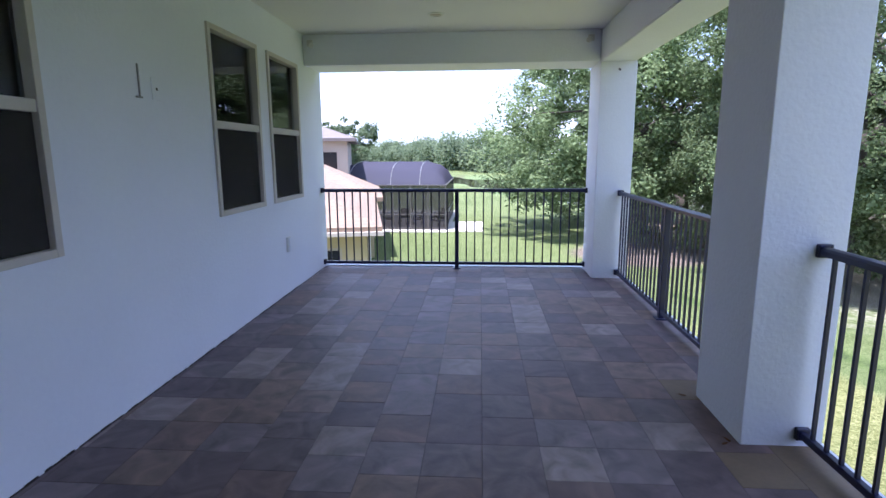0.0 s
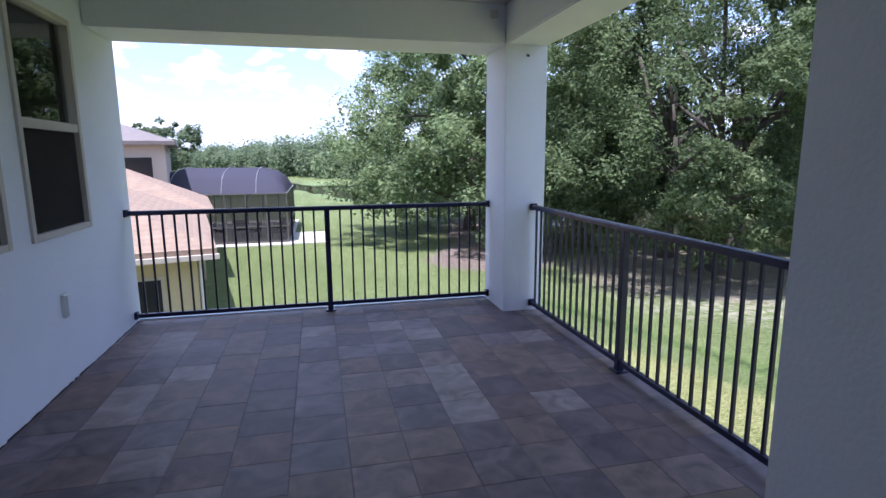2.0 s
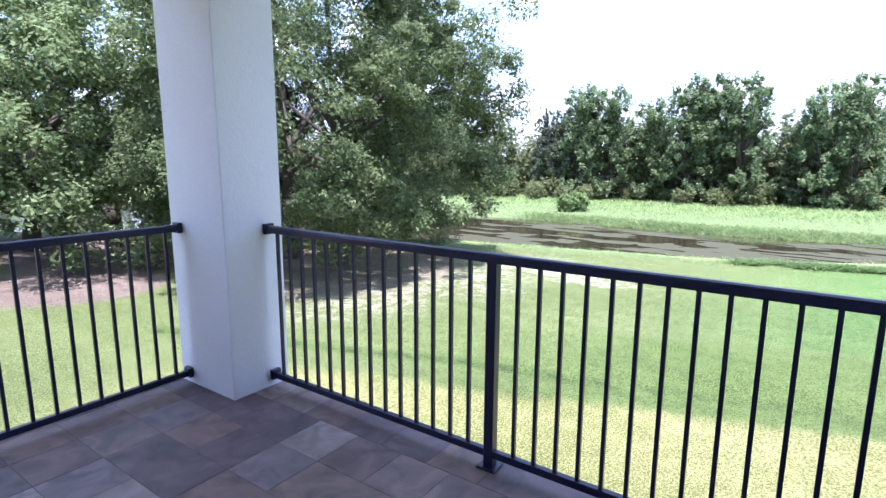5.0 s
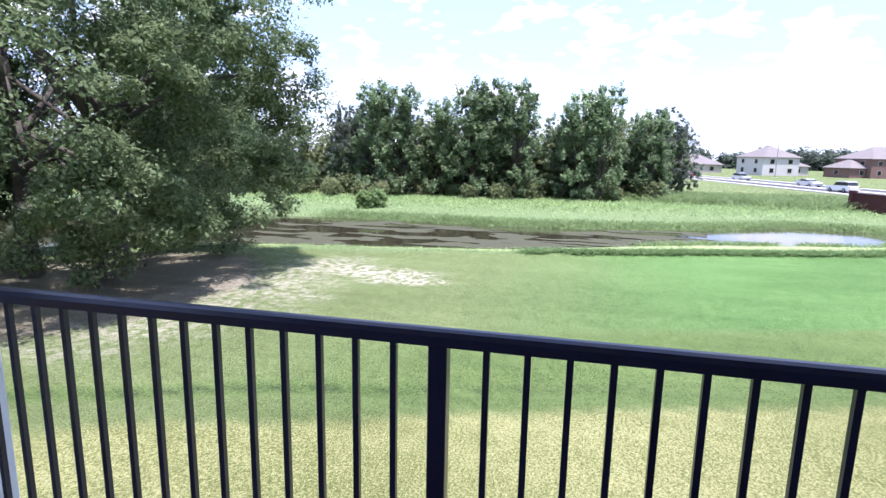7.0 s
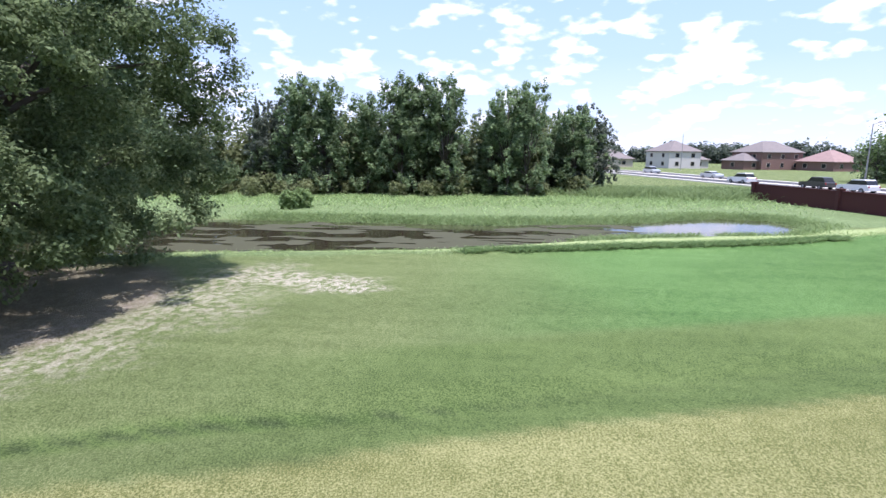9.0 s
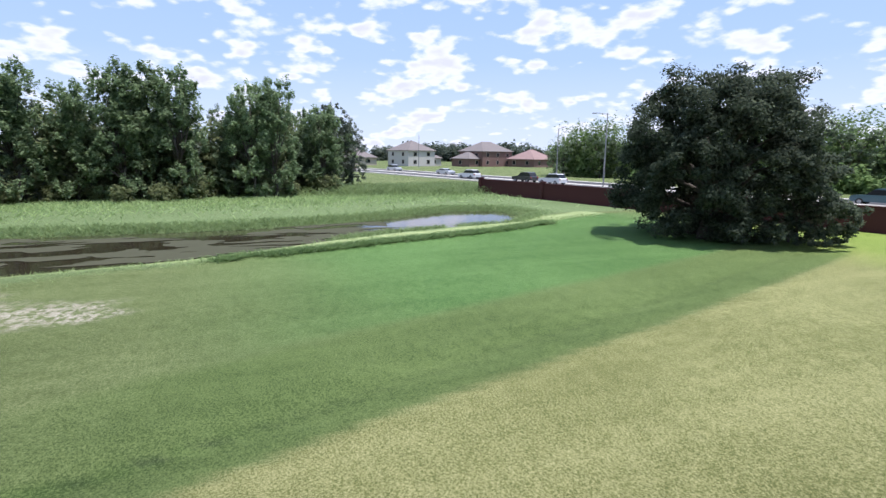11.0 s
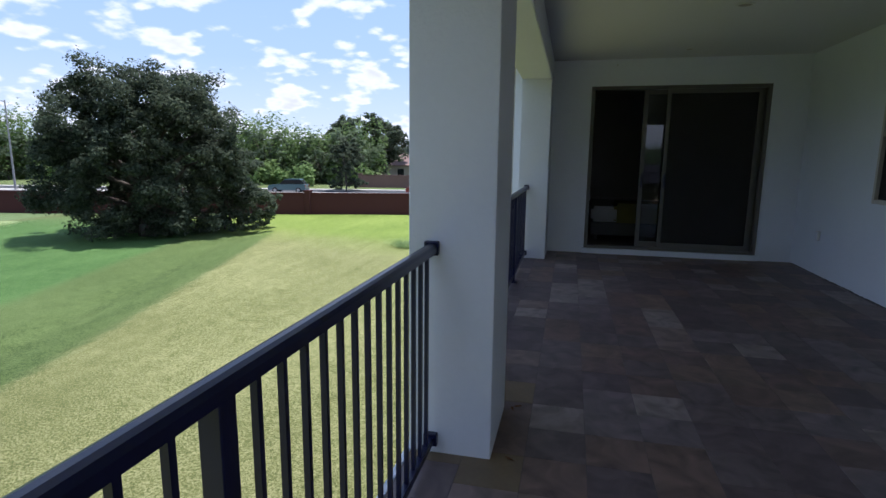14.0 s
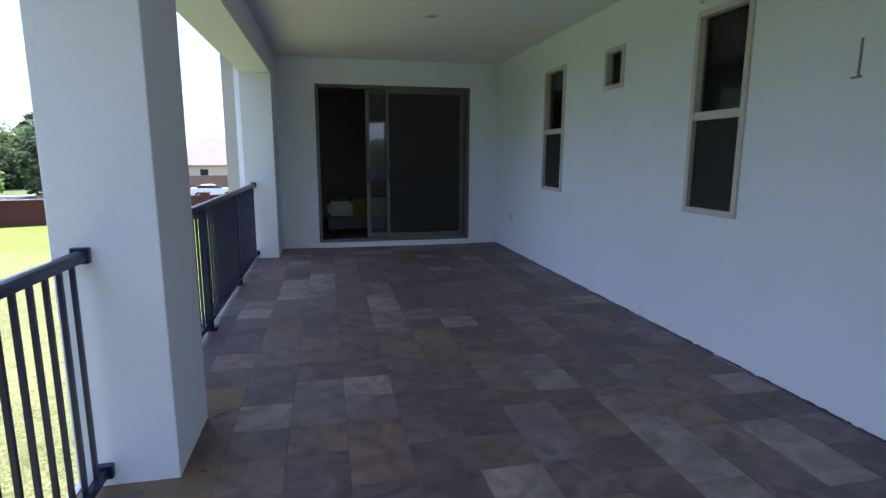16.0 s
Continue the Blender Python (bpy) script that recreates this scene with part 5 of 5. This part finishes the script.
def dry_leaf(x, y, turn):
    t = thing("dry_leaf", (x, y, 0.002), "curled brown dry leaf on the tiles beside the pillar", "leaf", "dry leaves")
    bm = bmesh.new()
    rows = [[bm.verts.new((u * 0.022, w * 0.009 * (1 - u * u), 0.006 * w * w + 0.005 * u * u)) for w in (-1, 0, 1)] for u in (-0.95, -0.5, 0, 0.5, 0.95)]
    for a, b in zip(rows, rows[1:]):
        for i in range(2):
            bm.faces.new((a[i], a[i + 1], b[i + 1], b[i]))
    part("blade", bm, DRYLEAF, t)
    part("stalk", cyl((0.02, 0, 0.004), (0.036, 0.003, 0.006), 0.0008, n=5), DRYLEAF, t)
    t.rotation_euler.z = turn


DRYLEAF = mat("dry_leaf_brown", (0.16, 0.075, 0.03), 0.8, 0.15, 60, 300, 0.2, 200)
for x, y, a in ((3.37, 2.53, 0.4), (3.40, 2.57, 1.9), (3.36, 3.10, 2.6)):
    dry_leaf(x, y, a)


def bedroom():
    b = thing("bed", (1.95, -5.5, 0), "unmade bed with white sheets and a yellow throw", "bed")
    part("bed_base", bev(boxes(((-0.8, -1.0, 0.08), (0.8, 1.0, 0.32))), 0.02), DARKFRAME, b)
    part("mattress", bev(boxes(((-0.8, -1.0, 0.322), (0.8, 1.0, 0.60))), 0.05, 2), WHITECLOTH, b)
    part("throw", bev(boxes(((-0.83, 0.15, 0.30), (0.4, 1.04, 0.66))), 0.05, 2), YELLOWCLOTH, b)
    for s in (-1, 1):
        part("leg", boxes(((s * 0.7 - 0.03, 0.9, 0), (s * 0.7 + 0.03, 0.96, 0.079))), DARKFRAME, b)
        part("leg", boxes(((s * 0.7 - 0.03, -0.96, 0), (s * 0.7 + 0.03, -0.9, 0.079))), DARKFRAME, b)
    c = thing("shelf_rack", (3.1, -4.7, 0), "white slatted shelf rack beside the bed", "rack")
    for k in range(9):
        part("slat", boxes(((-0.2, -0.15, 0.12 + 0.1 * k), (0.2, 0.15, 0.15 + 0.1 * k))), WHITECLOTH, c)
    for sx in (-1, 1):
        for sy in (-1, 1):
            part("post", boxes(((sx * 0.19 - 0.012, sy * 0.14 - 0.012, 0), (sx * 0.19 + 0.012, sy * 0.14 + 0.012, 1.0))), WHITEPLASTIC, c)


bedroom()


# floor tiles
def tile_material(name, island):
    m = mat(name, (0.2, 0.16, 0.15), 0.42, 0.1, 5, 40, 0.35, 26, spec=0.45)
    nt = m.node_tree
    N, L = nt.nodes.new, nt.links.new
    p = nt.nodes["Principled BSDF"]
    src = N("ShaderNodeNewGeometry").outputs["Random Per Island"] if island else N("ShaderNodeObjectInfo").outputs["Random"]
    r = N("ShaderNodeValToRGB")
    r.color_ramp.interpolation = "CONSTANT"
    cols = [(0.144, 0.096, 0.09), (0.139, 0.104, 0.107), (0.114, 0.082, 0.087), (0.181, 0.132, 0.121), (0.153, 0.101, 0.088), (0.107, 0.077, 0.085), (0.16, 0.125, 0.133), (0.224, 0.18, 0.173), (0.123, 0.093, 0.097), (0.174, 0.121, 0.101)]
    e = r.color_ramp.elements
    e[0].position, e[0].color = 0.0, (*cols[0], 1)
    e[1].position, e[1].color = 0.1, (*cols[1], 1)
    for k in range(2, 10):
        e.new(k / 10).color = (*cols[k], 1)
    L(src, r.inputs[0])
    co, off = N("ShaderNodeTexCoord"), N("ShaderNodeVectorMath")
    off.operation = "ADD"
    sc = N("ShaderNodeVectorMath")
    sc.operation = "SCALE"
    sc.inputs[0].default_value = (13, 7, 5)
    L(src, sc.inputs["Scale"])
    L(co.outputs["Object"], off.inputs[0])
    L(sc.outputs[0], off.inputs[1])
    n = N("ShaderNodeTexNoise")
    n.inputs["Scale"].default_value, n.inputs["Detail"].default_value, n.inputs["Distortion"].default_value = 5.0, 8, 1.1
    L(off.outputs[0], n.inputs["Vector"])
    v = N("ShaderNodeMapRange")
    v.inputs["From Min"].default_value, v.inputs["From Max"].default_value = 0.3, 0.7
    v.inputs["To Min"].default_value, v.inputs["To Max"].default_value = 0.60, 1.5
    L(n.outputs[0], v.inputs["Value"])
    hs = N("ShaderNodeHueSaturation")
    L(v.outputs[0], hs.inputs["Value"])
    L(r.outputs[0], hs.inputs["Color"])
    L(hs.outputs[0], p.inputs["Base Color"])
    rr = N("ShaderNodeMapRange")
    rr.inputs["To Min"].default_value, rr.inputs["To Max"].default_value = 0.40, 0.64
    L(n.outputs[0], rr.inputs["Value"])
    L(rr.outputs[0], p.inputs["Roughness"])
    return m


OCHRE = mat("ochre_slate", (0.20, 0.142, 0.085), 0.5, 0.2, 6, 40, 0.35, 26, tint=(0.13, 0.092, 0.06))


def tile_mesh(bm, cx, cy, z, w, d):
    """A tile with a small chamfer."""
    c = 0.0015
    lo = [bm.verts.new((cx + sx * w / 2, cy + sy * d / 2, -0.008)) for sx, sy in ((-1, -1), (1, -1), (1, 1), (-1, 1))]
    mid = [bm.verts.new((cx + sx * w / 2, cy + sy * d / 2, z - c)) for sx, sy in ((-1, -1), (1, -1), (1, 1), (-1, 1))]
    hi = [bm.verts.new((cx + sx * (w / 2 - c), cy + sy * (d / 2 - c), z)) for sx, sy in ((-1, -1), (1, -1), (1, 1), (-1, 1))]
    for a, b in ((lo, mid), (mid, hi)):
        for i in range(4):
            bm.faces.new((a[i], a[(i + 1) % 4], b[(i + 1) % 4], b[i]))
    bm.faces.new(hi)


def tiles():
    rng = random.Random(8)
    floor = bpy.data.objects["floor"]
    TILE, TILES = tile_material("slate_tile", False), tile_material("slate_tiles", True)
    S, J = 0.296, 0.0022
    cache, rest, count = {}, bmesh.new(), 0
    cols = [1.81 + S * k for k in range(-7, 8)]
    for x0 in cols:
        a, b = max(x0, 0.008), min(x0 + S, 3.85)
        if b - a < 0.02:
            continue
        y = Y1 - 0.07 - rng.choice((0.0, 0.148, 0.148)) - 0.002
        y = min(y + S, Y1 - 0.072)
        first = True
        yy = Y1 - 0.072
        cut = rng.choice((S, S / 2))
        while yy > Y0 + 0.02:
            step_ = cut if first else (2 * S if rng.random() < 0.20 else S)
            first = False
            lo = max(yy - step_, Y0 + 0.004)
            w, d = round(b - a - J, 4), round(yy - lo - J, 4)
            cx, cy = (a + b) / 2, (yy + lo) / 2
            yy = lo
            if d < 0.015:
                continue
            dz = rng.uniform(-0.0006, 0.0006)
            if cy > 0.35 and count < 300:
                count += 1
                if (w, d) not in cache:
                    bm = bmesh.new()
                    tile_mesh(bm, 0, 0, 0, w, d)
                    o = part("tile", bm, TILE, floor)
                    cache[w, d] = o.data
                else:
                    o = new("tile", cache[w, d])
                    o.parent = floor
                o.location = (cx, cy, dz)
                if cx > 3.2 and (2.9 < cy < 3.2 or 2.3 < cy < 2.52):
                    o.material_slots[0].link = "OBJECT"
                    o.material_slots[0].material = OCHRE
            else:
                tile_mesh(rest, cx, cy, dz, w, d)
    o = part("tile_field", rest, TILES, floor)
    tagged(o, kind="stuff")


tiles()
